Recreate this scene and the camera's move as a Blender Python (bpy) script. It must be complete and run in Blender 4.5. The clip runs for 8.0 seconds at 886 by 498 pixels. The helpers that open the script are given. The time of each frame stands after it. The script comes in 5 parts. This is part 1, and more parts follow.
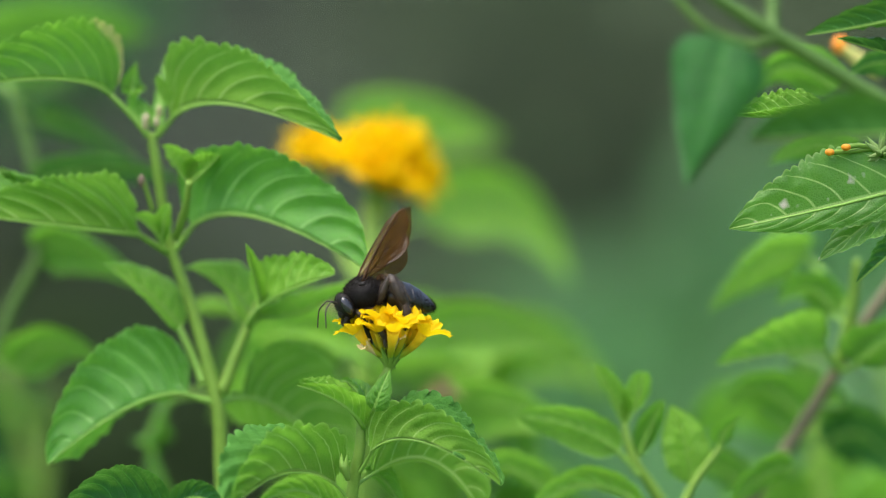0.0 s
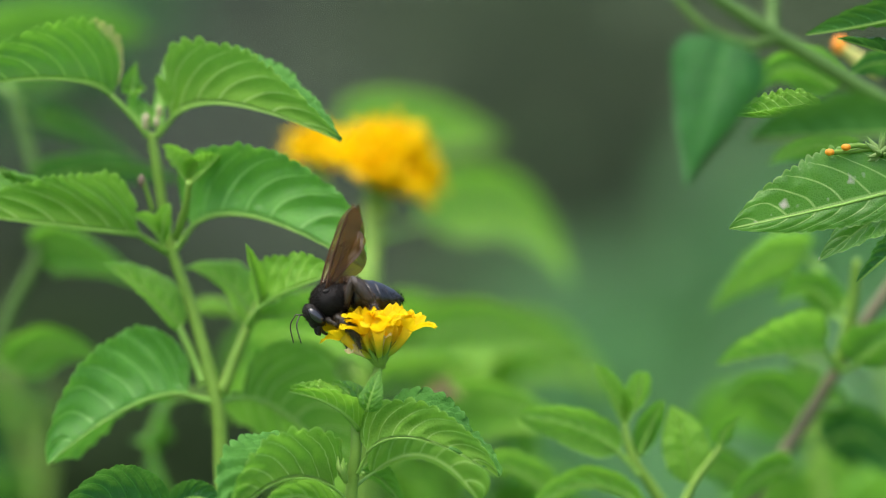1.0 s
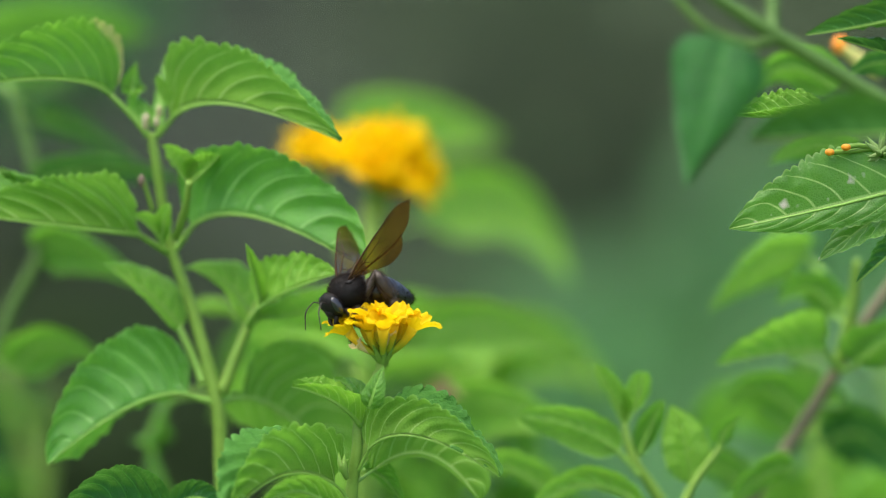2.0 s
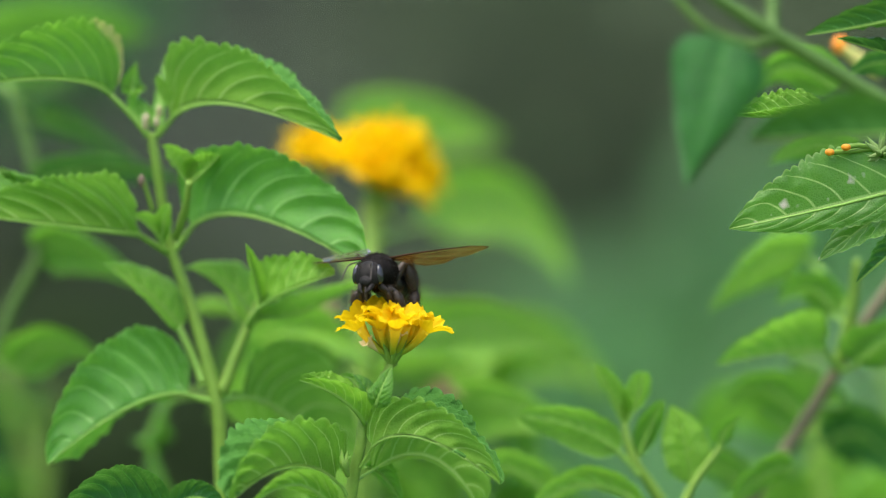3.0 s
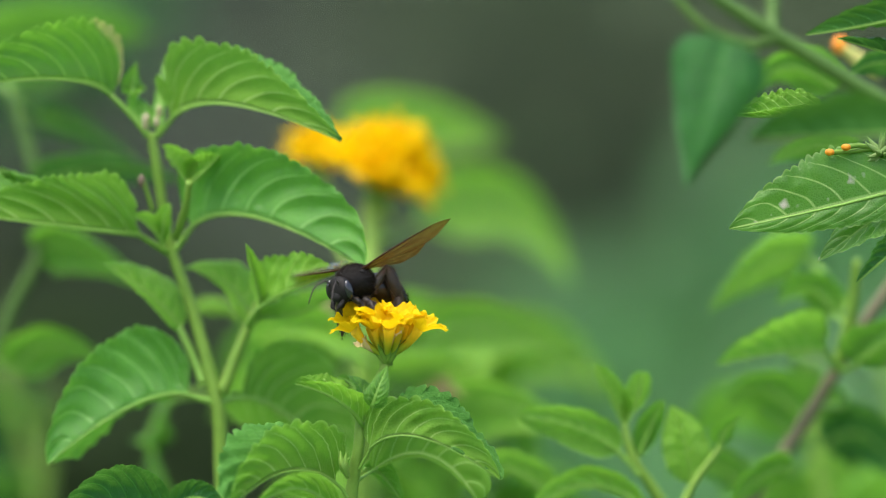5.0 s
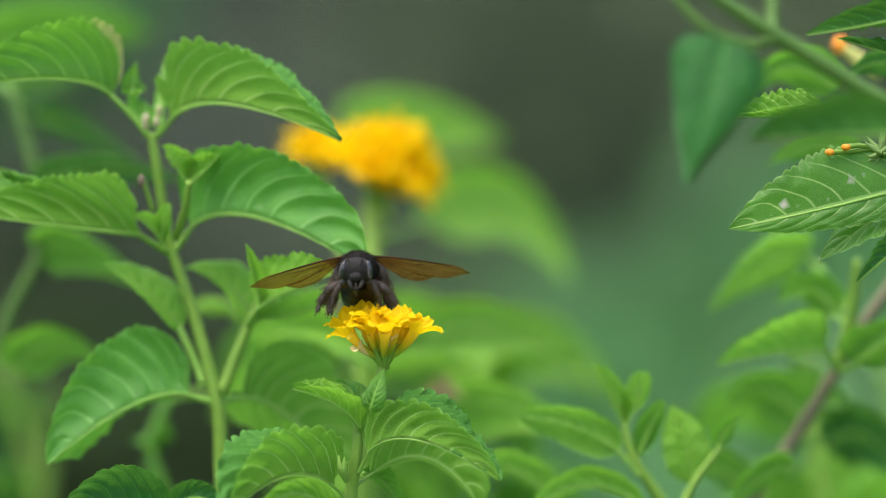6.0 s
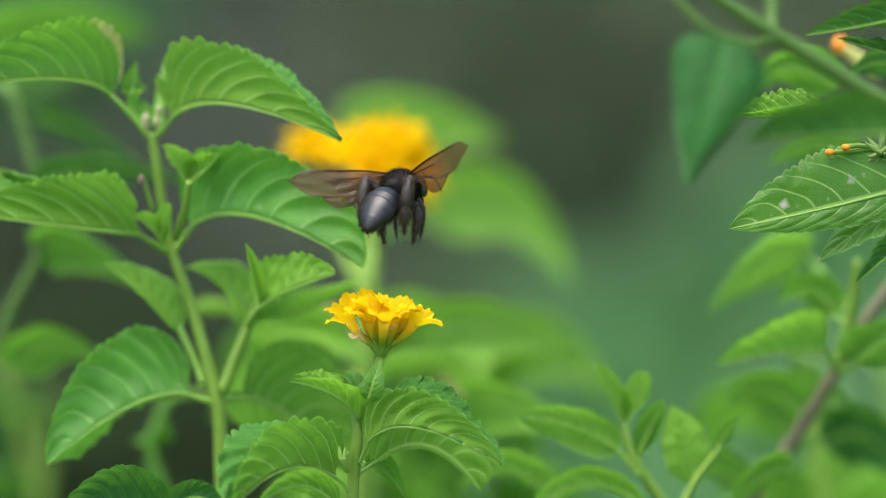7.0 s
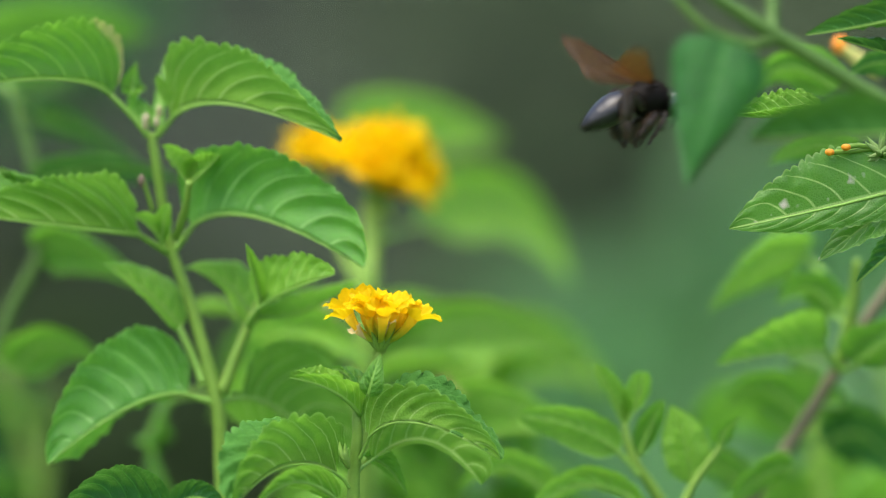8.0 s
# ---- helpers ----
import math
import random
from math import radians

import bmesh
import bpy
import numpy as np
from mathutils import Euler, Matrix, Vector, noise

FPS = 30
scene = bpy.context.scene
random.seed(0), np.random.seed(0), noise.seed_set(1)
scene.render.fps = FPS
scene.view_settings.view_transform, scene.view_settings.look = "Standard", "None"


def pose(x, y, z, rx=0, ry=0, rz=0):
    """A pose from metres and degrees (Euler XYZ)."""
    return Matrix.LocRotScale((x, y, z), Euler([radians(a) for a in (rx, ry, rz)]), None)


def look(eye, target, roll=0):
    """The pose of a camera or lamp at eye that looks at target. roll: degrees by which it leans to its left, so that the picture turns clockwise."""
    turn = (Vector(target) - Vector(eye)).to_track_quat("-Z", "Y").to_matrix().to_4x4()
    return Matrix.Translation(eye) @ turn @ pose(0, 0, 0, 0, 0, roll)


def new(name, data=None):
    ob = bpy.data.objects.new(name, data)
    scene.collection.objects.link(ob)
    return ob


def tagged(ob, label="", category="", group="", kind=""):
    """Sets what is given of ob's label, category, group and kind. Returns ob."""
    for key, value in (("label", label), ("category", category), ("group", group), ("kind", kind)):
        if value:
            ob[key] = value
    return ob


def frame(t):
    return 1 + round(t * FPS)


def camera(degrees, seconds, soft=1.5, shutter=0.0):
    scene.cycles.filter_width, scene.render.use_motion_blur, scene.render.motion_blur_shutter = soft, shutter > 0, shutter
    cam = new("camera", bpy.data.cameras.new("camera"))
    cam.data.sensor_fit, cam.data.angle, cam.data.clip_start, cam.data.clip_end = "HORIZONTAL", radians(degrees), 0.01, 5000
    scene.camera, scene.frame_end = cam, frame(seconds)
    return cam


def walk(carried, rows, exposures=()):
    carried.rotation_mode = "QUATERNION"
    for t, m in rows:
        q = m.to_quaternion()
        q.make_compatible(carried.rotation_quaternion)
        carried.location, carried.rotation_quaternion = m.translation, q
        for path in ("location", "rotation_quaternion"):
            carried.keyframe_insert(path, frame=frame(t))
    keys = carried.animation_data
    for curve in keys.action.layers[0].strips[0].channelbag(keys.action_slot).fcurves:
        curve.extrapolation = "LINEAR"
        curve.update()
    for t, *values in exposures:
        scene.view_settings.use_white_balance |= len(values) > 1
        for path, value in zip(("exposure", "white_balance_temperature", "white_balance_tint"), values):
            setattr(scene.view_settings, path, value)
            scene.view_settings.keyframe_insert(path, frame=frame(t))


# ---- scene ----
# A carpenter bee on a lantana flower head. Lengths below are millimetres from the
# middle of the scene, which is 0.95 m above the ground; y points away from the camera.
GROUND = -950.0
cam = camera(6.20, 8.0, soft=1.05, shutter=0.35)
cam.data.dof.use_dof = True
cam.data.dof.focus_distance = 1.8
cam.data.dof.aperture_fstop = 4.6
walk(cam, [(0.0, look((0, -1.8, 0.95), (0, 0, 0.95))), (8.0, look((0, -1.8, 0.95), (0, 0, 0.95)))])

# ---- light: bright overcast sky ----
SUN_UP, SUN_TURN = radians(66), radians(215)
sky_world = bpy.data.worlds.new("sky")
scene.world = sky_world
sky_world.use_nodes = True
wn = sky_world.node_tree
sky = wn.nodes.new("ShaderNodeTexSky")
sky.sky_type, sky.sun_disc, sky.sun_elevation, sky.sun_rotation = "NISHITA", False, SUN_UP, SUN_TURN
sky.dust_density, sky.air_density = 4.0, 1.0
wn.links.new(sky.outputs[0], wn.nodes["Background"].inputs[0])
wn.nodes["Background"].inputs[1].default_value = 0.15
sun = new("sun", bpy.data.lights.new("sun", "SUN"))
sun.data.energy, sun.data.angle, sun.data.color = 1.4, radians(50), (1.0, 0.96, 0.88)
sun.matrix_basis = look((0, 0, 0), (-math.sin(SUN_TURN) * math.cos(SUN_UP), -math.cos(SUN_TURN) * math.cos(SUN_UP), -math.sin(SUN_UP)))
scene.view_settings.exposure = 1.33


# ---- helpers ----
def mm(p):
    return Vector((p[0] / 1000, p[1] / 1000, 0.95 + p[2] / 1000))


def spot(x, y, z, rx=0, ry=0, rz=0):
    return pose(x / 1000, y / 1000, 0.95 + z / 1000, rx, ry, rz)


def hinge(x, y, z, rx=0, ry=0, rz=0):
    return pose(x / 1000, y / 1000, z / 1000, rx, ry, rz)


def world_of(ob):
    m = ob.matrix_basis.copy()
    while ob.parent:
        ob = ob.parent
        m = ob.matrix_basis @ m
    return m


def thing(name, at, label, category, group="", kind=""):
    """An Empty at its foot, that parents the parts of a thing."""
    ob = new(name)
    ob.empty_display_size = 0.01
    ob.matrix_basis = Matrix.Translation(at)
    return tagged(ob, label, category, group, kind)


def finish(name, bm, material, smooth=True):
    me = bpy.data.meshes.new(name)
    bm.to_mesh(me)
    bm.free()
    for m in material if isinstance(material, (list, tuple)) else [material]:
        me.materials.append(m)
    if smooth:
        me.shade_smooth()
    return me


def part(name, bm, material, parent=None, label="", origin=None, local=False, smooth=True):
    """ONE mesh object under a thing or under a part. bm is in world space, unless local."""
    ob_m = Matrix.Translation(origin) if origin is not None else Matrix.Identity(4)
    base = world_of(parent) if parent else Matrix.Identity(4)
    if not local:
        if origin is None:
            ob_m = base.copy()
        bm.transform(ob_m.inverted())
    ob = new(name, finish(name, bm, material, smooth))
    ob.parent = parent
    ob.matrix_basis = ob_m if local else base.inverted() @ ob_m
    return tagged(ob, label)


# ---- materials ----
class Nodes:
    def __init__(self, name):
        self.mat = bpy.data.materials.new(name)
        self.mat.use_nodes = True
        self.tree = self.mat.node_tree
        self.bsdf = self.tree.nodes["Principled BSDF"]
        self.out = self.tree.nodes["Material Output"]

    def add(self, kind, **inputs):
        n = self.tree.nodes.new(kind)
        for k, v in inputs.items():
            self.feed(n.inputs[int(k[1:]) if k[0] == "i" and k[1:].isdigit() else k.replace("_", " ")], v)
        return n

    def feed(self, socket, v):
        if isinstance(v, bpy.types.NodeSocket):
            self.tree.links.new(v, socket)
        else:
            socket.default_value = v

    def math(self, op, a, b=0.0, c=0.0):
        n = self.add("ShaderNodeMath", i0=a, i1=b, i2=c)
        n.operation = op
        return n.outputs[0]

    def mix(self, fac, a, b, mode="MIX"):
        n = self.tree.nodes.new("ShaderNodeMix")
        n.data_type, n.blend_type = "RGBA", mode
        for s, v in ((n.inputs[0], fac), (n.inputs[6], a), (n.inputs[7], b)):
            self.feed(s, v)
        return n.outputs[2]

    def ramp(self, fac, lo, hi):
        n = self.add("ShaderNodeMapRange", Value=fac)
        n.inputs["From Min"].default_value, n.inputs["From Max"].default_value = lo, hi
        return n.outputs[0]

    def noise(self, scale, detail=3.0, rough=0.55):
        co = self.tree.nodes.new("ShaderNodeTexCoord").outputs["Object"]
        return self.add("ShaderNodeTexNoise", Vector=co, Scale=scale, Detail=detail, Roughness=rough).outputs[0]

    def bump(self, height, strength, distance):
        return self.add("ShaderNodeBump", Height=height, Strength=strength, Distance=distance).outputs[0]


def rgb(r, g, b):
    return (r, g, b, 1.0)


def leaf_material(name, dark, light, vein, through_it=0.5, rough=0.36, spots=0.0, veins=7, dry=False, spec=0.55, relief=0.42):
    """A rugose leaf: pale side veins by the leaf's own coordinates, mottling, a fine net of relief, light passing through."""
    n = Nodes(name)
    uv = n.add("ShaderNodeUVMap")
    sep = n.add("ShaderNodeSeparateXYZ", Vector=uv.outputs[0])
    u, v = sep.outputs[0], sep.outputs[1]
    av = n.math("ABSOLUTE", v)
    ph = n.math("ABSOLUTE", n.math("SUBTRACT", n.math("FRACT", n.math("MULTIPLY", u, float(veins))), 0.5))
    side = n.ramp(ph, 0.43, 0.49)
    side = n.math("MULTIPLY", side, n.ramp(av, 1.0, 0.7))
    mid = n.ramp(av, 0.075, 0.03)
    mask = n.math("MAXIMUM", n.math("MAXIMUM", side, mid), n.math("MULTIPLY", n.ramp(av, 0.94, 1.0), 0.6))
    co = n.tree.nodes.new("ShaderNodeTexCoord").outputs["Object"]
    big = n.add("ShaderNodeTexNoise", Vector=co, Scale=90.0, Detail=3.0).outputs[0]
    rnd = n.add("ShaderNodeObjectInfo").outputs["Random"]
    tone = n.math("ADD", n.ramp(big, 0.25, 0.8), n.math("MULTIPLY", n.math("SUBTRACT", rnd, 0.5), 0.5))
    col = n.mix(tone, rgb(*dark), rgb(*light))
    net = n.add("ShaderNodeTexVoronoi", Vector=co, Scale=1500.0)
    net.feature = "DISTANCE_TO_EDGE"
    col = n.mix(n.math("MULTIPLY", n.ramp(net.outputs["Distance"], 0.12, 0.0), 0.1), col, rgb(*vein))
    col = n.mix(n.math("MULTIPLY", mask, 0.72), col, rgb(*vein))
    if spots:
        sp = n.add("ShaderNodeTexNoise", Vector=co, Scale=190.0, Detail=2.0).outputs[0]
        col = n.mix(n.ramp(sp, 0.70 - spots * 0.05, 0.74), col, rgb(0.62, 0.55, 0.46))
    if dry:
        rim = n.ramp(n.math("ADD", v, n.math("MULTIPLY", big, 0.3)), 0.90, 1.0)
        patch = n.math("MULTIPLY", rim, n.ramp(n.math("ADD", u, n.math("MULTIPLY", big, 0.2)), 0.08, 0.0))
        col = n.mix(patch, col, rgb(0.42, 0.40, 0.14))
    fine = n.add("ShaderNodeTexNoise", Vector=co, Scale=2500.0, Detail=2.0).outputs[0]
    puff = n.add("ShaderNodeTexVoronoi", Vector=co, Scale=620.0)
    puff.feature = "SMOOTH_F1"
    h = n.math("ADD", n.ramp(net.outputs["Distance"], 0.0, 0.35), n.math("MULTIPLY", fine, 0.5))
    h = n.math("SUBTRACT", h, n.math("MULTIPLY", puff.outputs["Distance"], 0.8))
    nrm = n.bump(h, relief, 0.0004)
    for k, val in (("Base Color", col), ("Roughness", rough), ("Normal", nrm), ("Specular IOR Level", spec)):
        n.feed(n.bsdf.inputs[k], val)
    glow = n.mix(0.35, col, rgb(0.24, 0.59, 0.055), "MIX")
    tr = n.add("ShaderNodeBsdfTranslucent", Color=glow)
    mx = n.add("ShaderNodeMixShader", Fac=through_it, i1=n.bsdf.outputs[0], i2=tr.outputs[0])
    n.tree.links.new(mx.outputs[0], n.out.inputs[0])
    return n.mat


def soft_material(name, a, b, rough, scale, bump=0.3, distance=0.0003, through_it=0.0, metal=0.0, spec=0.5):
    """Two tones mottled by noise at two scales, with fine relief."""
    n = Nodes(name)
    f = n.math("ADD", n.math("MULTIPLY", n.noise(scale), 0.7), n.math("MULTIPLY", n.noise(scale * 7), 0.3))
    col = n.mix(n.ramp(f, 0.3, 0.7), rgb(*a), rgb(*b))
    nrm = n.bump(n.noise(scale * 5), bump, distance)
    for k, val in (("Base Color", col), ("Roughness", rough), ("Normal", nrm), ("Metallic", metal), ("Specular IOR Level", spec)):
        n.feed(n.bsdf.inputs[k], val)
    if through_it:
        tr = n.add("ShaderNodeBsdfTranslucent", Color=col, Normal=nrm)
        mx = n.add("ShaderNodeMixShader", Fac=through_it, i1=n.bsdf.outputs[0], i2=tr.outputs[0])
        n.tree.links.new(mx.outputs[0], n.out.inputs[0])
    return n.mat


def wing_material():
    """Smoky amber membrane: partly clear, with a gloss."""
    n = Nodes("wing membrane")
    f = n.ramp(n.noise(260.0), 0.3, 0.7)
    col = n.mix(f, rgb(0.034, 0.015, 0.003), rgb(0.080, 0.035, 0.006))
    nrm = n.bump(n.noise(900.0), 0.4, 0.0002)
    for k, val in (("Base Color", col), ("Roughness", 0.4), ("Normal", nrm), ("Specular IOR Level", 0.05)):
        n.feed(n.bsdf.inputs[k], val)
    tr = n.add("ShaderNodeBsdfTranslucent", Color=rgb(0.23, 0.105, 0.02))
    cl = n.add("ShaderNodeBsdfTransparent", Color=rgb(0.66, 0.43, 0.13))
    m1 = n.add("ShaderNodeMixShader", Fac=0.30, i1=n.bsdf.outputs[0], i2=tr.outputs[0])
    m2 = n.add("ShaderNodeMixShader", Fac=0.43, i1=m1.outputs[0], i2=cl.outputs[0])
    gl = n.add("ShaderNodeBsdfGlossy", Color=rgb(0.9, 0.9, 0.92), Roughness=0.27, Normal=nrm)
    lw = n.add("ShaderNodeLayerWeight", Blend=0.5).outputs["Facing"]
    m3 = n.add("ShaderNodeMixShader", Fac=n.math("MULTIPLY_ADD", n.math("POWER", lw, 5.0), 1.3, 0.012), i1=m2.outputs[0], i2=gl.outputs[0])
    n.tree.links.new(m3.outputs[0], n.out.inputs[0])
    return n.mat


def tube_material():
    """A flower tube: yellow with a green-tinged foot."""
    n = Nodes("flower tube")
    f = n.math("ADD", n.math("MULTIPLY", n.noise(260.0), 0.7), n.math("MULTIPLY", n.noise(1500.0), 0.3))
    col = n.mix(n.ramp(f, 0.3, 0.7), rgb(0.84, 0.60, 0.012), rgb(0.90, 0.68, 0.03))
    co = n.tree.nodes.new("ShaderNodeTexCoord").outputs["Object"]
    up = n.add("ShaderNodeSeparateXYZ", Vector=co).outputs[2]
    foot = n.math("ADD", up, n.math("MULTIPLY", n.noise(500.0), 0.0022))
    col = n.mix(n.ramp(foot, 0.0064, 0.0020), col, rgb(0.40, 0.52, 0.04))
    n.feed(n.bsdf.inputs["Base Color"], col)
    n.feed(n.bsdf.inputs["Roughness"], 0.55)
    tr = n.add("ShaderNodeBsdfTranslucent", Color=col)
    mx = n.add("ShaderNodeMixShader", Fac=0.5, i1=n.bsdf.outputs[0], i2=tr.outputs[0])
    n.tree.links.new(mx.outputs[0], n.out.inputs[0])
    return n.mat


LEAF = leaf_material("leaf", (0.065, 0.22, 0.014), (0.13, 0.35, 0.022), (0.32, 0.58, 0.10))
LEAF_PALE = leaf_material("young leaf", (0.15, 0.37, 0.028), (0.25, 0.51, 0.045), (0.44, 0.66, 0.15))
# LEAF_DEEP: deep green of older leaves, also painted half shade on a back bush
LEAF_DEEP = leaf_material("old and shaded leaf", (0.015, 0.092, 0.019), (0.032, 0.155, 0.028), (0.07, 0.24, 0.05), 0.35, spec=0.22)
LEAF_SPOT = leaf_material("scarred leaf", (0.048, 0.17, 0.012), (0.095, 0.28, 0.020), (0.45, 0.62, 0.20), spots=0.9, relief=0.22)
LEAF_TOP = leaf_material("upper side of a leaf", (0.036, 0.136, 0.019), (0.074, 0.215, 0.032), (0.14, 0.34, 0.08), 0.2, rough=0.5, spec=0.12)
LEAF_UNDER = leaf_material("underside of a leaf", (0.118, 0.295, 0.024), (0.200, 0.420, 0.042), (0.44, 0.64, 0.20), 0.5, rough=0.5, spec=0.22)
LEAF_GLOSS = leaf_material("glossy leaf", (0.066, 0.25, 0.022), (0.130, 0.39, 0.036), (0.30, 0.58, 0.15), 0.38, rough=0.36, spec=0.62)
LEAF_DRY = leaf_material("leaf with a dry edge", (0.065, 0.22, 0.014), (0.13, 0.35, 0.022), (0.32, 0.58, 0.10), dry=True)
OLD_STEM = soft_material("older stem", (0.045, 0.115, 0.012), (0.08, 0.17, 0.024), 0.65, 140.0, through_it=0.1)
STEM = soft_material("green stem", (0.138, 0.275, 0.030), (0.208, 0.36, 0.048), 0.6, 140.0, through_it=0.15)
RIB = soft_material("leaf rib", (0.18, 0.38, 0.050), (0.26, 0.47, 0.085), 0.55, 160.0, through_it=0.25)
BARK = soft_material("woody stem", (0.10, 0.095, 0.052), (0.165, 0.145, 0.085), 0.85, 160.0, bump=0.7)
HAIR = soft_material("plant hair", (0.22, 0.38, 0.10), (0.36, 0.50, 0.18), 0.6, 200.0, through_it=0.4)
BUD_ORANGE = soft_material("orange bud", (0.80, 0.25, 0.01), (0.88, 0.36, 0.02), 0.5, 400.0, through_it=0.2)
YELLOW = soft_material("yellow petal", (0.83, 0.57, 0.004), (0.90, 0.66, 0.008), 0.6, 240.0, bump=0.4, through_it=0.56, spec=0.15)
TUBE_YELLOW = tube_material()
ORANGE = soft_material("orange petal", (0.86, 0.59, 0.001), (0.90, 0.67, 0.002), 0.6, 240.0, bump=0.5, through_it=0.55, spec=0.15)
FADED = soft_material("faded petal", (0.48, 0.36, 0.20), (0.60, 0.48, 0.32), 0.6, 240.0, through_it=0.3)
PALE_BUD = soft_material("pale floret", (0.36, 0.46, 0.10), (0.62, 0.55, 0.20), 0.6, 260.0, through_it=0.3)
WILTED = soft_material("wilted petal", (0.72, 0.58, 0.28), (0.82, 0.68, 0.40), 0.6, 240.0, through_it=0.35)
BUD_PURPLE = soft_material("purple bud", (0.10, 0.06, 0.05), (0.15, 0.11, 0.07), 0.6, 400.0)
BUD = soft_material("flower bud", (0.24, 0.32, 0.09), (0.46, 0.37, 0.27), 0.6, 500.0, through_it=0.2)
CHITIN = soft_material("black shell", (0.003, 0.003, 0.004), (0.008, 0.008, 0.011), 0.38, 500.0, bump=0.28, distance=0.0002, spec=0.6)
PELT = soft_material("dull black shell", (0.004, 0.0035, 0.003), (0.010, 0.008, 0.007), 0.62, 700.0, bump=0.6, distance=0.0003, spec=0.3)
FUZZ = soft_material("black hair", (0.006, 0.005, 0.004), (0.018, 0.014, 0.011), 0.9, 400.0, spec=0.1)
LEG = soft_material("dark leg", (0.014, 0.010, 0.008), (0.036, 0.025, 0.016), 0.5, 500.0, bump=0.5)
BROWN_HAIR = soft_material("brown leg hair", (0.045, 0.028, 0.015), (0.09, 0.055, 0.03), 0.75, 400.0)
EYE = soft_material("eye", (0.008, 0.008, 0.010), (0.02, 0.02, 0.024), 0.18, 800.0, bump=0.15, distance=0.0001, spec=0.7)
VEIN = soft_material("wing vein", (0.025, 0.013, 0.006), (0.05, 0.022, 0.008), 0.6, 300.0, spec=0.1)
WING = wing_material()
# SOIL is kept very dark: the bank is lit, its shade is this colour
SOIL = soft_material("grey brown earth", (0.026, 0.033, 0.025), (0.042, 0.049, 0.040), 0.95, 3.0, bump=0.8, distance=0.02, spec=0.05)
GRASS = soft_material("grass ground", (0.035, 0.085, 0.02), (0.075, 0.15, 0.03), 0.9, 2.0, bump=0.9, distance=0.03)
FAR_LEAF = soft_material("far leaf", (0.062, 0.18, 0.055), (0.095, 0.26, 0.08), 0.6, 6.0, through_it=0.35)
# these two far leaf tones carry the shade of the background in their colour
DARK_LEAF = soft_material("far leaf darkened for shade", (0.024, 0.044, 0.019), (0.045, 0.072, 0.028), 0.8, 5.0, through_it=0.1, spec=0.05)
FAR_DARK = soft_material("far leaf with shade in its colour", (0.082, 0.122, 0.067), (0.124, 0.168, 0.095), 0.8, 5.0, through_it=0.2, spec=0.1)


# ---- shapes ----
def bezier(a, b, c, u):
    """A curve from a to c that passes b half-way."""
    k = b * 2 - (a + c) / 2
    return a * (1 - u) ** 2 + k * (2 * u * (1 - u)) + c * u * u


def smooth_line(points, per=8):
    """Catmull-Rom through the points."""
    pts = [points[0] * 2 - points[1], *points, points[-1] * 2 - points[-2]]
    out = []
    for i in range(1, len(pts) - 2):
        p0, p1, p2, p3 = pts[i - 1:i + 3]
        for j in range(per):
            t = j / per
            out.append(0.5 * (p1 * 2 + (p2 - p0) * t + (p0 * 2 - p1 * 5 + p2 * 4 - p3) * t * t + (p1 * 3 - p0 - p2 * 3 + p3) * t ** 3))
    return [*out, points[-1]]


def tube(bm, line, radii, sides=8, square=0.0):
    """A tapered tube along a line of points; radii are given evenly along it."""
    n = len(line)
    rings, up = [], Vector((0.31, -0.87, 0.39))
    for i, p in enumerate(line):
        t = (line[min(i + 1, n - 1)] - line[max(i - 1, 0)]).normalized()
        a = (up - t * up.dot(t)).normalized()
        up = a
        b = t.cross(a)
        f = i / (n - 1) * (len(radii) - 1)
        k = min(int(f), len(radii) - 2)
        r = radii[k] + (radii[k + 1] - radii[k]) * (f - k)
        ring = []
        for s in range(sides):
            w = math.tau * s / sides
            rr = r * (1 + square * math.cos(4 * w))
            ring.append(bm.verts.new(p + a * (rr * math.cos(w)) + b * (rr * math.sin(w))))
        rings.append(ring)
    for r0, r1 in zip(rings, rings[1:]):
        for s in range(sides):
            bm.faces.new((r0[s], r0[(s + 1) % sides], r1[(s + 1) % sides], r1[s]))
    bm.faces.new(rings[0][::-1])
    bm.faces.new(rings[-1])
    return rings


def spike(bm, at, way, length, r):
    """One hair: a thin three-sided cone."""
    a = way.orthogonal().normalized() * r
    b = way.cross(a).normalized() * r
    tip = bm.verts.new(at + way * length)
    ring = [bm.verts.new(at + v) for v in (a, -a * 0.5 + b * 0.87, -a * 0.5 - b * 0.87)]
    for i in range(3):
        bm.faces.new((ring[i], ring[(i + 1) % 3], tip))


def ball(bm, centre, radii, turn=None, seg=20, rings=14):
    m = Matrix.Translation(centre) @ (turn or Matrix.Identity(4)) @ Matrix.Diagonal((*radii, 1))
    return bmesh.ops.create_uvsphere(bm, u_segments=seg, v_segments=rings, radius=1.0, matrix=m)["verts"]


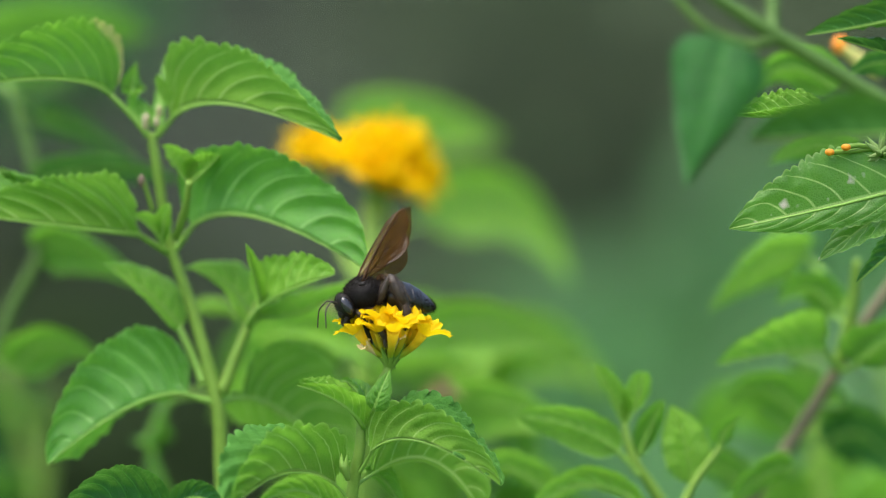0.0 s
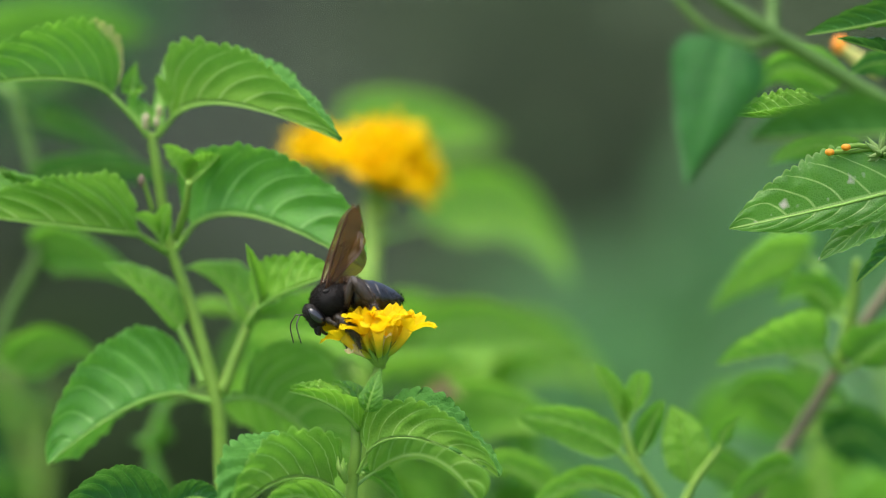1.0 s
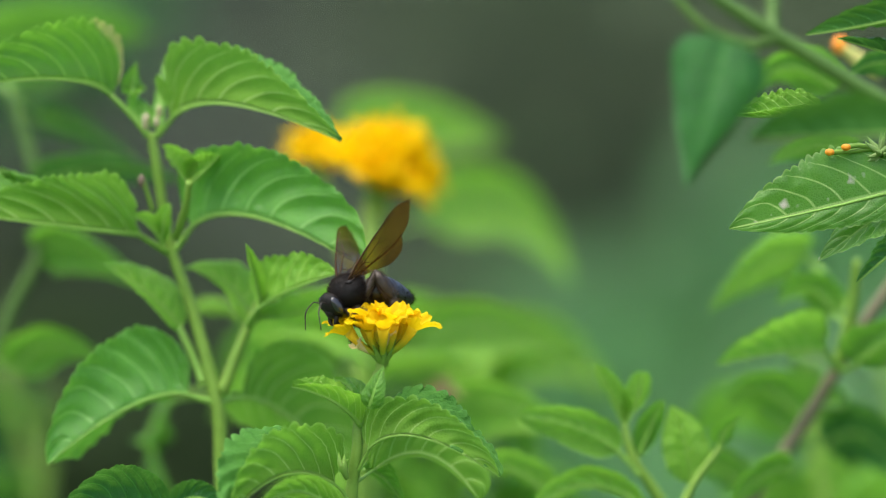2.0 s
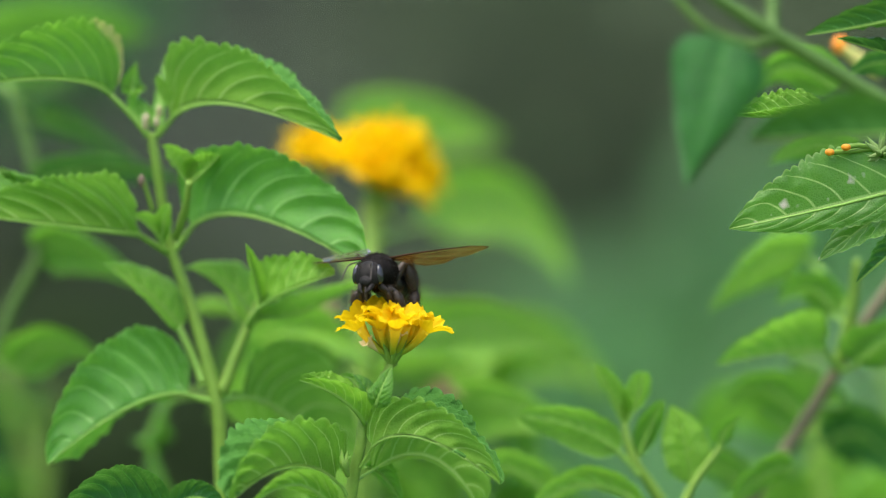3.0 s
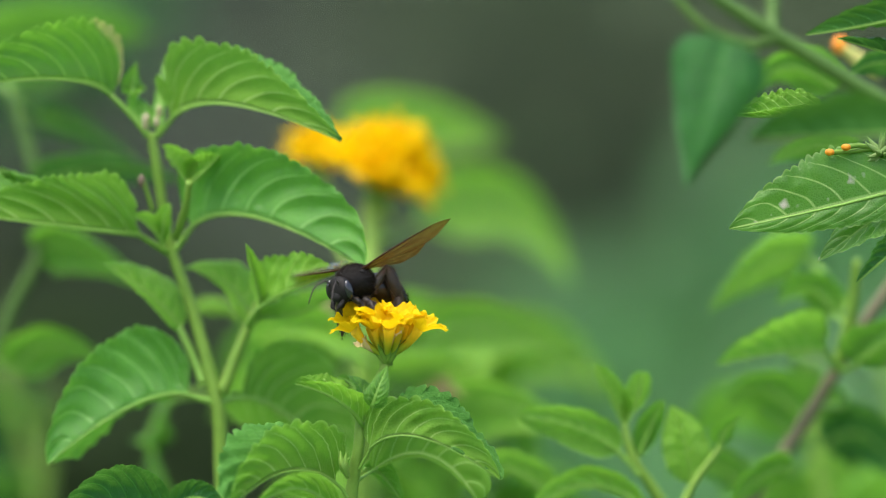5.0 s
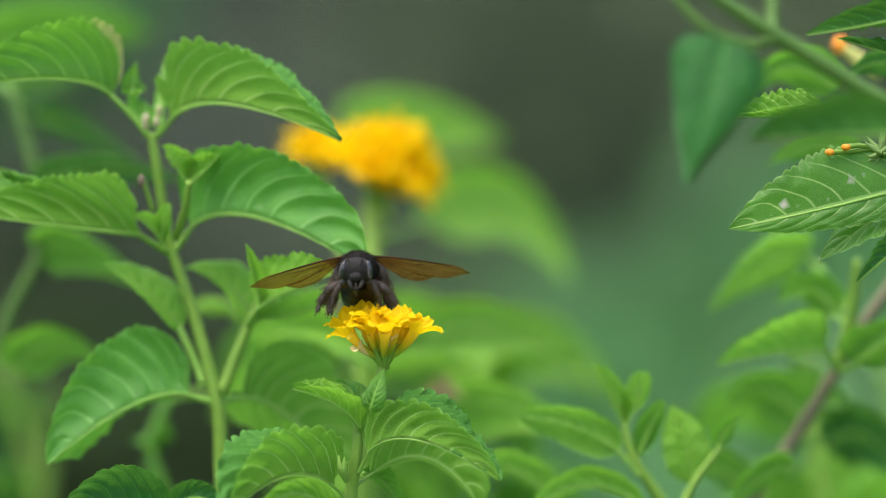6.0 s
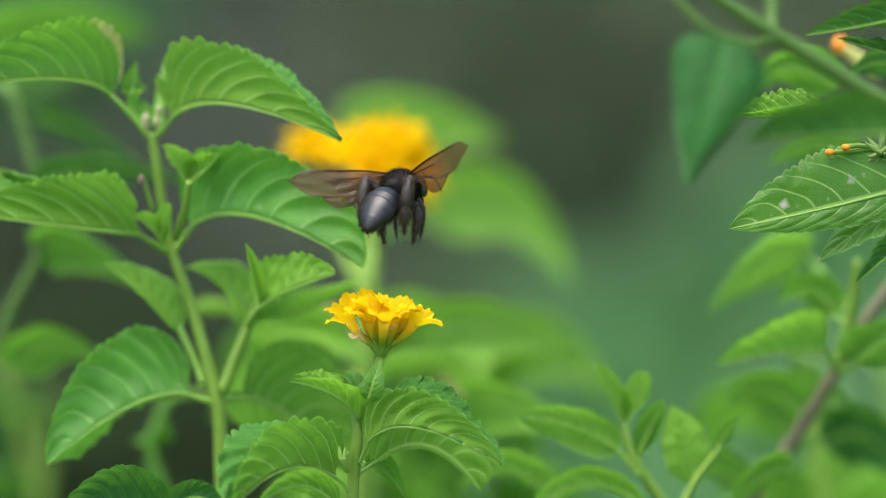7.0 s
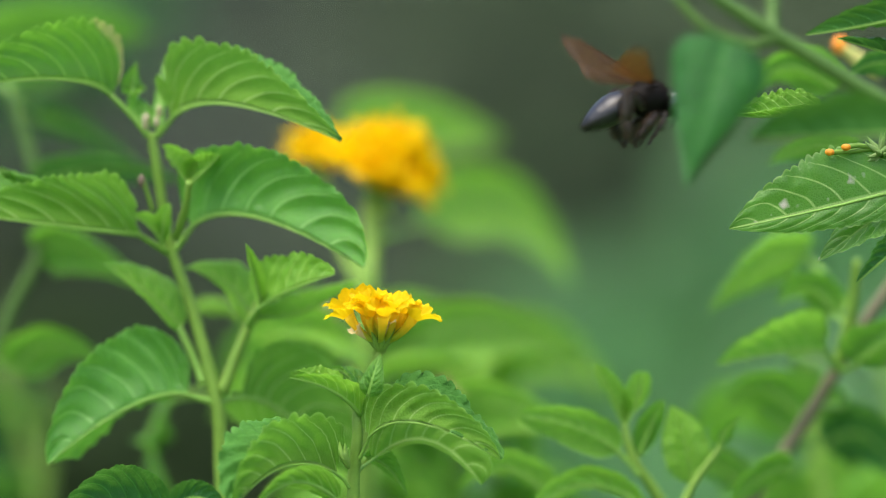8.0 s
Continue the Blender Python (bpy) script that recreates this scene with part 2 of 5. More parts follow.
def stem_mesh(points, radii, hairs=0, seed=1, square=0.06, per=8):
    """A stem through points (mm) with radii (mm) and short hairs."""
    rng = random.Random(seed)
    bm = bmesh.new()
    pts = [mm(p) for p in points]
    line = smooth_line(pts, per)
    if (pts[1] - pts[0]).length > 0.25:
        line = [pts[0].lerp(pts[1], i / per) for i in range(per)] + smooth_line(pts[1:], per)
    rr = [r / 1000 for r in radii]
    tube(bm, line, rr, 12, square)
    for _ in range(hairs):
        i = rng.randrange(len(line) - 1)
        p = line[i].lerp(line[i + 1], rng.random())
        t = (line[i + 1] - line[i]).normalized()
        w = Vector((rng.uniform(-1, 1), rng.uniform(-1, 1), rng.uniform(-1, 1)))
        w = (w - t * w.dot(t)).normalized()
        f = i / (len(line) - 1) * (len(rr) - 1)
        k = min(int(f), len(rr) - 2)
        r = rr[k] + (rr[k + 1] - rr[k]) * (f - k)
        spike(bm, p + w * r * 0.95, (w + t * rng.uniform(-0.2, 0.6)).normalized(), rng.uniform(0.5, 1.1) / 1000, 0.00006)
    return bm


def leaf_mesh(base, mid, tip, half, near, far, up=(0, 0.3, 1), curl=-25, teeth=20, fine=True, relief=1.0, veins=7, seed=1, wide=0.24, wave=1.0, far_half=None, tooth_size=0.085, bite=None, puff=0.0, sweep=0.0, blunt=0.9, lean=0.0, ruffle=0.35):
    """A lantana leaf. The midrib runs base, mid, tip (mm); half is the width of one side; near and far are the
    degrees by which the side towards the camera and the one away from it rise from level towards 'up'."""
    rng = random.Random(seed)
    a, b, c = mm(base), mm(mid), mm(tip)
    bm = bmesh.new()
    layer = bm.loops.layers.uv.new("UVMap")
    nu = teeth * (6 if fine else 3)
    nv = 10 if fine else 6
    ku, kp = wide / (1 - wide) * blunt, blunt
    peak = wide ** ku * (1 - wide) ** kp
    upv = Vector(up).normalized()
    ph = [rng.uniform(0, 6.3) for _ in range(6)]
    grid = {}
    length = (b - a).length + (c - b).length
    for side in (0, 1):
        ang0 = near if side == 0 else far
        hw = (half if side == 0 or far_half is None else far_half) / 1000
        for i in range(nu + 1):
            u = i / nu
            p = bezier(a, b, c, u)
            e = 0.01
            t = (bezier(a, b, c, min(1, u + e)) - bezier(a, b, c, max(0, u - e))).normalized()
            un = (upv - t * upv.dot(t)).normalized()
            s = t.cross(un)
            if s.y > 0 or (abs(s.y) < 0.12 and s.x > 0):
                s = -s
            if side:
                s = -s
            w = hw * (max(u, 0.004) ** ku * max(1 - u, 0.0) ** kp) / peak
            if bite and side == 0:
                w *= 1 - bite[1] * math.exp(-((u - bite[0]) / 0.035) ** 2)
            w = max(w * (1 + 0.05 * math.sin(11 * u + ph[1]) * math.sin(5 * u + ph[3 + side])), 0.0002)
            bold = 0.75 + 0.5 * noise.noise((teeth * u * 0.8, seed * 3.1, side * 7.7))
            tooth = bold * abs(math.sin(math.pi * teeth * (u + 0.02 * math.sin(9 * u + ph[side])))) ** 0.5
            for j in range(nv + 1):
                v = j / nv
                ang = radians(ang0 + curl * v * v + wave * 5 * math.sin(7 * u + ph[2 + side]) * v)
                d = s * math.cos(ang) + un * math.sin(ang)
                nrm = un * math.cos(ang) - s * math.sin(ang)
                phase = u - (0.09 * v + 0.32 * v * v) * (1 - 0.45 * u) + 0.012 * noise.noise((u * 6, v * 3, seed * 2.3 + side * 5))
                quilt = abs(math.sin(math.pi * veins * phase)) ** 0.8
                out = v * (1 + (tooth_size * (tooth - 0.6) * max(0.0, v - 0.8) / 0.2))
                h = relief * quilt * min(1, v * 3) * (1.0 - 0.3 * v) * min(1.0, w / 0.006)
                if side and puff:
                    h = puff * (0.45 * quilt + 0.75 * quilt * abs(math.sin(math.pi * (4.0 * v + 0.35 * math.sin(19 * u + ph[0])))) ** 0.7) * min(1, max(0.0, v - 0.35) * 3)
                h += 0.3 * tooth * max(0.0, v - 0.75) / 0.25 * (puff if side else 0.4)
                h += ruffle * noise.noise((u * 13, v * 4.5 + side * 9, seed * 1.7)) * min(1, v * 2.5) * min(1.0, w / 0.006)
                h += 0.25 * wave * math.sin(23 * u + ph[4 + side]) * v * v * min(1.0, w / 0.006)
                q = p + d * (w * out) + nrm * (h / 1000) + t * (0.10 * w * v * v + (sweep if side else lean) * w * v)
                if j == 0 and side:
                    grid[side, i, 0] = grid[0, i, 0]
                else:
                    grid[side, i, j] = (bm.verts.new(q), phase, v if side == 0 else -v)
    for side in (0, 1):
        for i in range(nu):
            for j in range(nv):
                q = [grid[side, i, j], grid[side, i + 1, j], grid[side, i + 1, j + 1], grid[side, i, j + 1]]
                if side:
                    q = q[::-1]
                f = bm.faces.new([k[0] for k in q])
                f.material_index = side
                for lp, k in zip(f.loops, q):
                    lp[layer].uv = (k[1], k[2])
    return bm, a, b, c, upv


def leaf(plant, base, mid, tip, half, near, far, stalk=None, material=None, name="leaf", label="", rib=0.55, top=None, **more):
    """A leaf with its stalk and midrib, which starts at the stalk's foot (mm) where one is given."""
    bm, a, b, c, upv = leaf_mesh(base, mid, tip, half, near, far, **more)
    ob = part(name, bm, [material or LEAF, top or material or LEAF], plant, label)
    line = [bezier(a, b, c, u / 12) - upv * 0.00015 for u in range(13)]
    sm = bmesh.new()
    tube(sm, line, [rib / 1000, rib * 0.6 / 1000, rib * 0.18 / 1000], 8)
    if stalk:
        foot = mm(stalk)
        bow = (foot + a) / 2 + (a - foot).orthogonal().normalized() * 0.0003
        tube(sm, smooth_line([foot, bow, a + (line[1] - a) * 0.4], 6), [rib * 1.5 / 1000, rib / 1000], 8)
    part("stalk", sm, RIB, ob, "pale green leaf stalk and midrib")
    return ob


def floret_mesh(length, limb, bend, seed, lobes=4):
    """One lantana floret along +z: a slender tube that curves inwards and opens into a funnel of crinkled, rounded
    lobes; the lobe on the outside (+x) spreads wide and those on the inside stand up."""
    rng = random.Random(seed)
    bm = bmesh.new()
    n, sides = 12, 10
    rows = []
    for i in range(n):
        f = i / (n - 1)
        r = 0.62 + 0.80 * f ** 2.6
        cx = -bend * f * f
        rows.append([bm.verts.new((cx + r * math.cos(math.tau * s / sides), r * math.sin(math.tau * s / sides), length * f)) for s in range(sides)])
    for r0, r1 in zip(rows, rows[1:]):
        for s in range(sides):
            bm.faces.new((r0[s], r0[(s + 1) % sides], r1[(s + 1) % sides], r1[s])).material_index = 1
    m, k = 64, 8
    tilt = -math.atan2(2 * bend, length) * 0.8
    ph = [rng.uniform(0, 6.3) for _ in range(6)]
    turned = rng.uniform(-0.5, 0.5)
    rings = []
    for j in range(k + 1):
        f = j / k
        ring = []
        for s in range(m):
            w = math.tau * s / m
            out = math.cos(w)
            lobe = 0.52 + 0.48 * abs(math.cos(lobes * (w - turned) / 2)) ** 0.38
            lobe *= 1 + 0.14 * out + 0.10 * math.sin(2 * w + ph[1])
            reach = (limb * lobe - 0.4) * f
            rise = radians(66 - 4 * out + 6 * math.sin(2 * w + ph[3])) - radians(7 - 4 * out + 10 * math.sin(3 * w + ph[4])) * f * f
            r = 1.42 + reach * math.cos(rise)
            z = reach * math.sin(rise)
            z += f * f * (0.28 * math.sin(9 * w + ph[1]) + 0.17 * math.sin(14 * w + ph[2]) + 0.10 * math.sin(21 * w + ph[5]))
            curl = f ** 4 * (0.35 + 0.25 * math.sin(5 * w + ph[2]))
            z -= curl
            r += 0.5 * curl + f * f * (0.22 * math.sin(11 * w + ph[0]) + 0.12 * math.sin(19 * w + ph[4]))
            x, y = r * out, r * math.sin(w)
            ring.append(bm.verts.new((-bend + x * math.cos(tilt) + z * math.sin(tilt), y, length + z * math.cos(tilt) - x * math.sin(tilt))))
        rings.append(ring)
    for r0, r1 in zip(rings, rings[1:]):
        for s in range(m):
            bm.faces.new((r0[s], r0[(s + 1) % m], r1[(s + 1) % m], r1[s]))
    bm.transform(Matrix.Diagonal((0.001, 0.001, 0.001, 1)))
    return bm


def flower_head(plant, foot, lean, whorls, colours, label, size=1.0, seed=3, bend=1.8):
    """A flower head on its peduncle: a small green receptacle, with each floret a piece of its own."""
    rng = random.Random(seed)
    foot = mm(foot)
    turn = Euler([radians(a) for a in lean]).to_matrix().to_4x4()
    bm = bmesh.new()
    ball(bm, (0, 0, 0.0012 * size), (0.0017 * size, 0.0017 * size, 0.0022 * size), seg=14, rings=8)
    for i in range(9):
        w = math.tau * i / 9
        d = Vector((math.cos(w), math.sin(w), 0.9)).normalized()
        line = [Vector((d.x * 0.0012, d.y * 0.0012, 0.0004)) * size, Vector((d.x * 0.0026, d.y * 0.0026, 0.0018)) * size, Vector((d.x * 0.0058, d.y * 0.0058, 0.0046)) * size]
        tube(bm, smooth_line(line, 4), [0.0007 * size, 0.0007 * size, 0.0001], 6)
    bm.transform(turn)
    head = part("flower_head", bm, STEM, plant, label, local=True)
    head.matrix_basis = world_of(plant).inverted() @ Matrix.Translation(foot)
    meshes = []
    for i in range(5):
        meshes.append(finish("floret", floret_mesh(6.6 * size, (3.9 + 0.45 * (i % 3)) * size, (bend + 0.25 * i) * size, seed * 10 + i, 4 + i % 2), colours))
    for count, out, rise, grow in whorls:
        shift = rng.uniform(0, 1)
        for i in range(count):
            w = math.tau * (i + shift + rng.uniform(-0.15, 0.15)) / count
            ob = new("floret", rng.choice(meshes))
            ob.parent = head
            m = Euler((0, radians(out + rng.uniform(-9, 9)), w)).to_matrix().to_4x4()
            k = grow * rng.uniform(0.82, 1.14)
            ob.matrix_basis = turn @ Matrix.Translation((0, 0, rise * size / 1000)) @ m @ Matrix.Translation((0, 0, 0.0016 * size)) @ Euler((0, 0, rng.uniform(-0.5, 0.5))).to_matrix().to_4x4() @ Matrix.Diagonal((k, k, k, 1))
    return head


# ---- setting ----
def ground_sheet():
    bm = bmesh.new()
    bmesh.ops.create_grid(bm, x_segments=120, y_segments=120, size=1.0)
    for v in bm.verts:
        x, y = v.co.x, v.co.y
        v.co = Vector((math.copysign(abs(x) ** 4, x) * 900, math.copysign(abs(y) ** 4, y) * 900, 0))
        v.co.z = 0.03 * noise.noise(v.co * 1.3) if v.co.length < 30 else 0
    ob = part("ground", bm, GRASS)
    tagged(ob, "rough green grass and weeds over soil", "ground", kind="structure")


def earth_bank():
    """A bank of bare earth far behind the shrubs; its shade is put into the colour."""
    bm = bmesh.new()
    bmesh.ops.create_grid(bm, x_segments=80, y_segments=24, size=1.0)
    for v in bm.verts:
        s, h = v.co.x, (v.co.y + 1) / 2
        v.co = Vector((s * 14, 7.0 + 0.9 * h + 0.05 * s * s, -0.1 + 3.2 * h ** 0.8))
        v.co.y += 0.25 * noise.noise(v.co * 0.9)
        v.co.z += 0.15 * noise.noise(v.co * 1.7 + Vector((3, 1, 2))) * h
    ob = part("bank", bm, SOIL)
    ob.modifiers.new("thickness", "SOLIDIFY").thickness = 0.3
    tagged(ob, "tall bank of bare grey-brown earth, coloured dark for shade", "bank", kind="structure")


def far_shrub(at, size, count, leaf_len, material, label, seed, name="shrub", stems=7):
    """A shrub far out of focus: woody stems and a crown of many bent leaves with gaps between."""
    rng = random.Random(seed)
    root = thing(name, Vector((at[0], at[1], 0)), label, "shrub")
    for i in range(stems):
        bm = bmesh.new()
        w = math.tau * i / stems + 3.0
        top = Vector((at[0] + 0.6 * size[0] * math.cos(w) * rng.uniform(0.3, 1), at[1] + 0.6 * size[1] * math.sin(w), at[2] + size[2] * rng.uniform(-0.2, 0.7)))
        foot = Vector((at[0] + 0.05 * math.cos(w), at[1] + 0.05 * math.sin(w), -0.02))
        tube(bm, smooth_line([foot, foot.lerp(top, 0.5) + Vector((rng.uniform(-.05, .05), 0, 0.05)), top], 5), [0.004, 0.002], 6)
        part("stem", bm, BARK, root)
    bm = bmesh.new()
    for _ in range(count):
        while True:
            d = Vector((rng.uniform(-1, 1), rng.uniform(-1, 1), rng.uniform(-1, 1)))
            if 0.35 < d.length < 1.0:
                break
        d *= 1 + 0.25 * noise.noise(d * 2.2 + Vector((seed, 0, 0)))
        p = Vector((at[0] + d.x * size[0], at[1] + d.y * size[1], at[2] + d.z * size[2]))
        if p.z < 0.02:
            continue
        ln = leaf_len * rng.uniform(0.6, 1.2)
        m = Matrix.Translation(p) @ Euler((rng.uniform(-0.7, 0.5), rng.uniform(-0.6, 0.6), rng.uniform(0, 6.3))).to_matrix().to_4x4()
        q = [m @ Vector(v) for v in ((0, 0, 0), (0.28 * ln, 0.35 * ln, 0.08 * ln), (0, 0.4 * ln, 0), (-0.28 * ln, 0.35 * ln, 0.08 * ln), (0, ln, -0.2 * ln))]
        vs = [bm.verts.new(v) for v in q]
        bm.faces.new((vs[0], vs[1], vs[2]))
        bm.faces.new((vs[0], vs[2], vs[3]))
        bm.faces.new((vs[1], vs[4], vs[2]))
        bm.faces.new((vs[3], vs[2], vs[4]))
    tagged(part("foliage", bm, material, root), kind="stuff")


ground_sheet()
earth_bank()
far_shrub((0.262, 1.9, 0.53), (0.30, 0.4, 0.46), 2600, 0.085, FAR_LEAF, "low broad-leaved green shrub, blurred by distance", 5)
far_shrub((-0.33, 2.8, 0.60), (0.36, 0.4, 0.40), 2800, 0.085, DARK_LEAF, "dull dark green shrub, its shade put into the leaf colour", 6)
far_shrub((0.30, 4.2, 0.85), (0.42, 0.4, 0.62), 1500, 0.12, FAR_DARK, "dark green shrub far behind, deep shade put into its leaf colour", 8)
# added as a dark mass where low shade lies; its leaves are coloured dark
far_shrub((-0.215, 3.2, 0.57), (0.16, 0.3, 0.37), 3600, 0.07, DARK_LEAF, "small dark green shrub added low down in place of shade", 9)
far_shrub((0.075, 2.2, 0.73), (0.09, 0.2, 0.22), 520, 0.06, FAR_LEAF, "small rounded green shrub, blurred by distance", 12, stems=4)
far_shrub((-0.165, 1.2, 1.05), (0.055, 0.1, 0.05), 90, 0.05, FAR_LEAF, "bright green leafy shrub top", 7, stems=1)


# ---- lantana plants ----


def tall_plant():
    """The tall leafy lantana stem beside the flower."""
    plant = thing("lantana_plant", mm((-47, 22, GROUND)), "tall green leafy lantana stem with toothed wrinkled leaves", "plant", "lantana plants")
    part("stem", stem_mesh([(-45, 24, GROUND - 10), (-48.2, 42, -83.9), (-49.7, 40, -53.3), (-50.7, 38, -35.4), (-55.8, 38, -15.1), (-61.5, 38, 2.0), (-64.3, 36, 19.2), (-65.5, 36, 26.1)],
                           [4.5, 1.76, 1.64, 1.51, 1.26, 1.13, 1.13, 1.01], 900, 11), STEM, plant)
    leaf(plant, (-61.3, 34, 28.8), (-47.8, 24, 32.4), (-22.6, 14, 23.9), 14.14, 76, 74, (-64.7, 36, 25.1), seed=1, tooth_size=0.17, puff=1.0, relief=1.1, material=LEAF_UNDER, top=LEAF_TOP, veins=7, curl=-14, wide=0.22, lean=0.26, far_half=14.14, sweep=0.75, bite=(0.08, 0.4))
    leaf(plant, (-74.0, 34, 34.1), (-86.9, 26, 38.0), (-114.7, 16, 34.6), 13.89, 76, 58, (-66.2, 36, 25.5), seed=2, tooth_size=0.17, relief=1.1, curl=-14, wide=0.3, lean=0.16, material=LEAF_DRY)
    leaf(plant, (-67.7, 34, 3.3), (-82.5, 26, 4.9), (-115.0, 22, 8.9), 13.13, 74, 66, (-61.7, 38, -0.8), seed=3, tooth_size=0.15, puff=1.0, relief=1.1, material=LEAF_UNDER, top=LEAF, far_half=18.94, curl=-12, wide=0.22, lean=0.55, sweep=1.1)
    leaf(plant, (-56.8, 36, 4.9), (-41.9, 26, 7.2), (-17.8, 18, -4.1), 16.65, 72, 40, (-60.7, 38, -0.8), seed=4, tooth_size=0.08, relief=1.5, veins=7, curl=-14, wide=0.42, blunt=0.55, lean=0.0, material=LEAF_GLOSS)
    leaf(plant, (-57.6, 36, -32.5), (-70.7, 30, -35.5), (-88.1, 22, -48.0), 16.16, 72, 20, (-51.3, 38, -34.4), seed=5, relief=1.4, veins=6, curl=-14, up=(0, 0.5, 1), wide=0.46, blunt=0.72, lean=-0.3, material=LEAF_GLOSS)
    leaf(plant, (-44.3, 42, -33.7), (-35.5, 48, -37.7), (-20.7, 50, -50.7), 16.2, 74, 30, (-50.3, 38, -34.4), seed=6, relief=1.4, veins=7, curl=-14, up=(0, 0.6, 1), wide=0.42, blunt=0.6, material=LEAF_UNDER, lean=-0.1)
    leaf(plant, (-59.2, 40, -17.7), (-66.2, 36, -10.0), (-76.1, 32, -3.2), 2.77, -40, 70, (-53.8, 38, -30.4), far_half=9.81, seed=7, teeth=14, material=LEAF_PALE, rib=0.8, up=(0, 0.0, 1))
    leaf(plant, (-43.1, 42, -17.1), (-48.2, 42, -8.1), (-58.0, 40, -4.2), 2.52, -40, 70, (-49.4, 38, -31.6), far_half=8.32, seed=8, teeth=14, rib=0.8, material=LEAF_PALE, up=(0, 0.0, 1))
    part("side_stem", stem_mesh([(-49.7, 38, -32.3), (-45.6, 38, -21.5), (-41.4, 38, -11.9)], [1.51, 1.13, 1.01], 200, 12), STEM, plant)
    leaf(plant, (-40.5, 28, -12.8), (-41.8, 22, -5.9), (-43.7, 16, 1.1), 2.14, 30, 60, seed=9, teeth=10, material=LEAF_PALE, up=(0.3, 0.6, 1), wide=0.45)
    leaf(plant, (-41.5, 28, -13.5), (-33.8, 20, -8.9), (-24.1, 14, -5.6), 9.05, 76, 60, (-43.6, 34, -17.0), seed=10, teeth=11, material=LEAF_PALE, up=(0.1, 0.3, 1), tooth_size=0.2, far_half=8.80, wide=0.24, blunt=0.55, relief=0.45, curl=-8, veins=5)
    leaf(plant, (-42.2, 40, -15.1), (-32.4, 48, -14.2), (-19.5, 56, -8.2), 7.15, 50, 60, (-44.2, 40, -18.9), far_half=7.15, seed=11, teeth=14, up=(0, 0.3, 1), wide=0.4, blunt=0.6, material=LEAF_PALE)
    part("side_stem", stem_mesh([(-59.8, 34, 2.7), (-57.5, 26, 9.0), (-56.5, 22, 15.0)], [1.01, 0.88, 0.76], 90, 13), STEM, plant)
    leaf(plant, (-57.0, 28, 14.6), (-59.5, 26, 18.4), (-62.5, 24, 23.1), 4.29, 52, 60, seed=12, teeth=8, wide=0.45, blunt=0.6, tooth_size=0.2, material=LEAF_PALE)
    leaf(plant, (-56.6, 28, 14.6), (-53.5, 26, 17.3), (-49.9, 24, 21.0), 4.54, 52, 50, seed=13, teeth=8, wide=0.45, blunt=0.6, tooth_size=0.2, material=LEAF_PALE)
    leaf(plant, (-66.7, 36, 27.0), (-69.7, 40, 34.2), (-68.8, 40, 42.1), 3.81, 20, 50, seed=14, teeth=10, wide=0.3)
    leaf(plant, (-64.1, 36, 27.0), (-63.6, 40, 34.2), (-62.8, 44, 42.4), 1.53, 20, 40, seed=15, teeth=10)
    leaf(plant, (-62.6, 33, 1.1), (-65.2, 30, 4.6), (-69.0, 28, 7.5), 3.03, 60, 66, seed=16, teeth=7, wide=0.5, blunt=0.5, material=LEAF_PALE)
    leaf(plant, (-63.1, 33, 1.4), (-62.5, 30, 5.4), (-61.2, 28, 10.2), 2.53, 50, 60, seed=19, teeth=7, wide=0.5, blunt=0.6, material=LEAF_PALE)
    bm = bmesh.new()
    rng = random.Random(4)
    for i in range(7):
        p = mm((-65.3, 32, 29.9)) + Vector((rng.uniform(-2, 2), rng.uniform(-2, 2), rng.uniform(-3, 2.2))) / 1000
        ball(bm, p, (0.0008, 0.0008, 0.0014), seg=10, rings=7)
    part("flower_bud", bm, BUD, plant, "pale pinkish flower buds")
    bm = bmesh.new()
    tube(bm, smooth_line([mm((-65.1, 34, 8.7)), mm((-66.1, 33, 12.2)), mm((-67.1, 32, 15.1))], 5), [0.0006, 0.0005, 0.0005], 8)
    bud = part("bud_stalk", bm, STEM, plant)
    bm = bmesh.new()
    ball(bm, mm((-67.5, 32, 15.3)), (0.0008, 0.0008, 0.0015), seg=12, rings=8)
    part("bud_tip", bm, BUD_PURPLE, bud, "dull purple bud tip")
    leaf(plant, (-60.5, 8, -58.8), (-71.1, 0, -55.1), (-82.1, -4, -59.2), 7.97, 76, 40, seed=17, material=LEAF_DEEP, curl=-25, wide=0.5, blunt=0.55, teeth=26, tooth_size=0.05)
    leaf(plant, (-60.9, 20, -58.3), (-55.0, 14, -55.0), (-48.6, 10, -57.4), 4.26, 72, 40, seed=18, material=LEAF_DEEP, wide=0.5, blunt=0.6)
    return plant


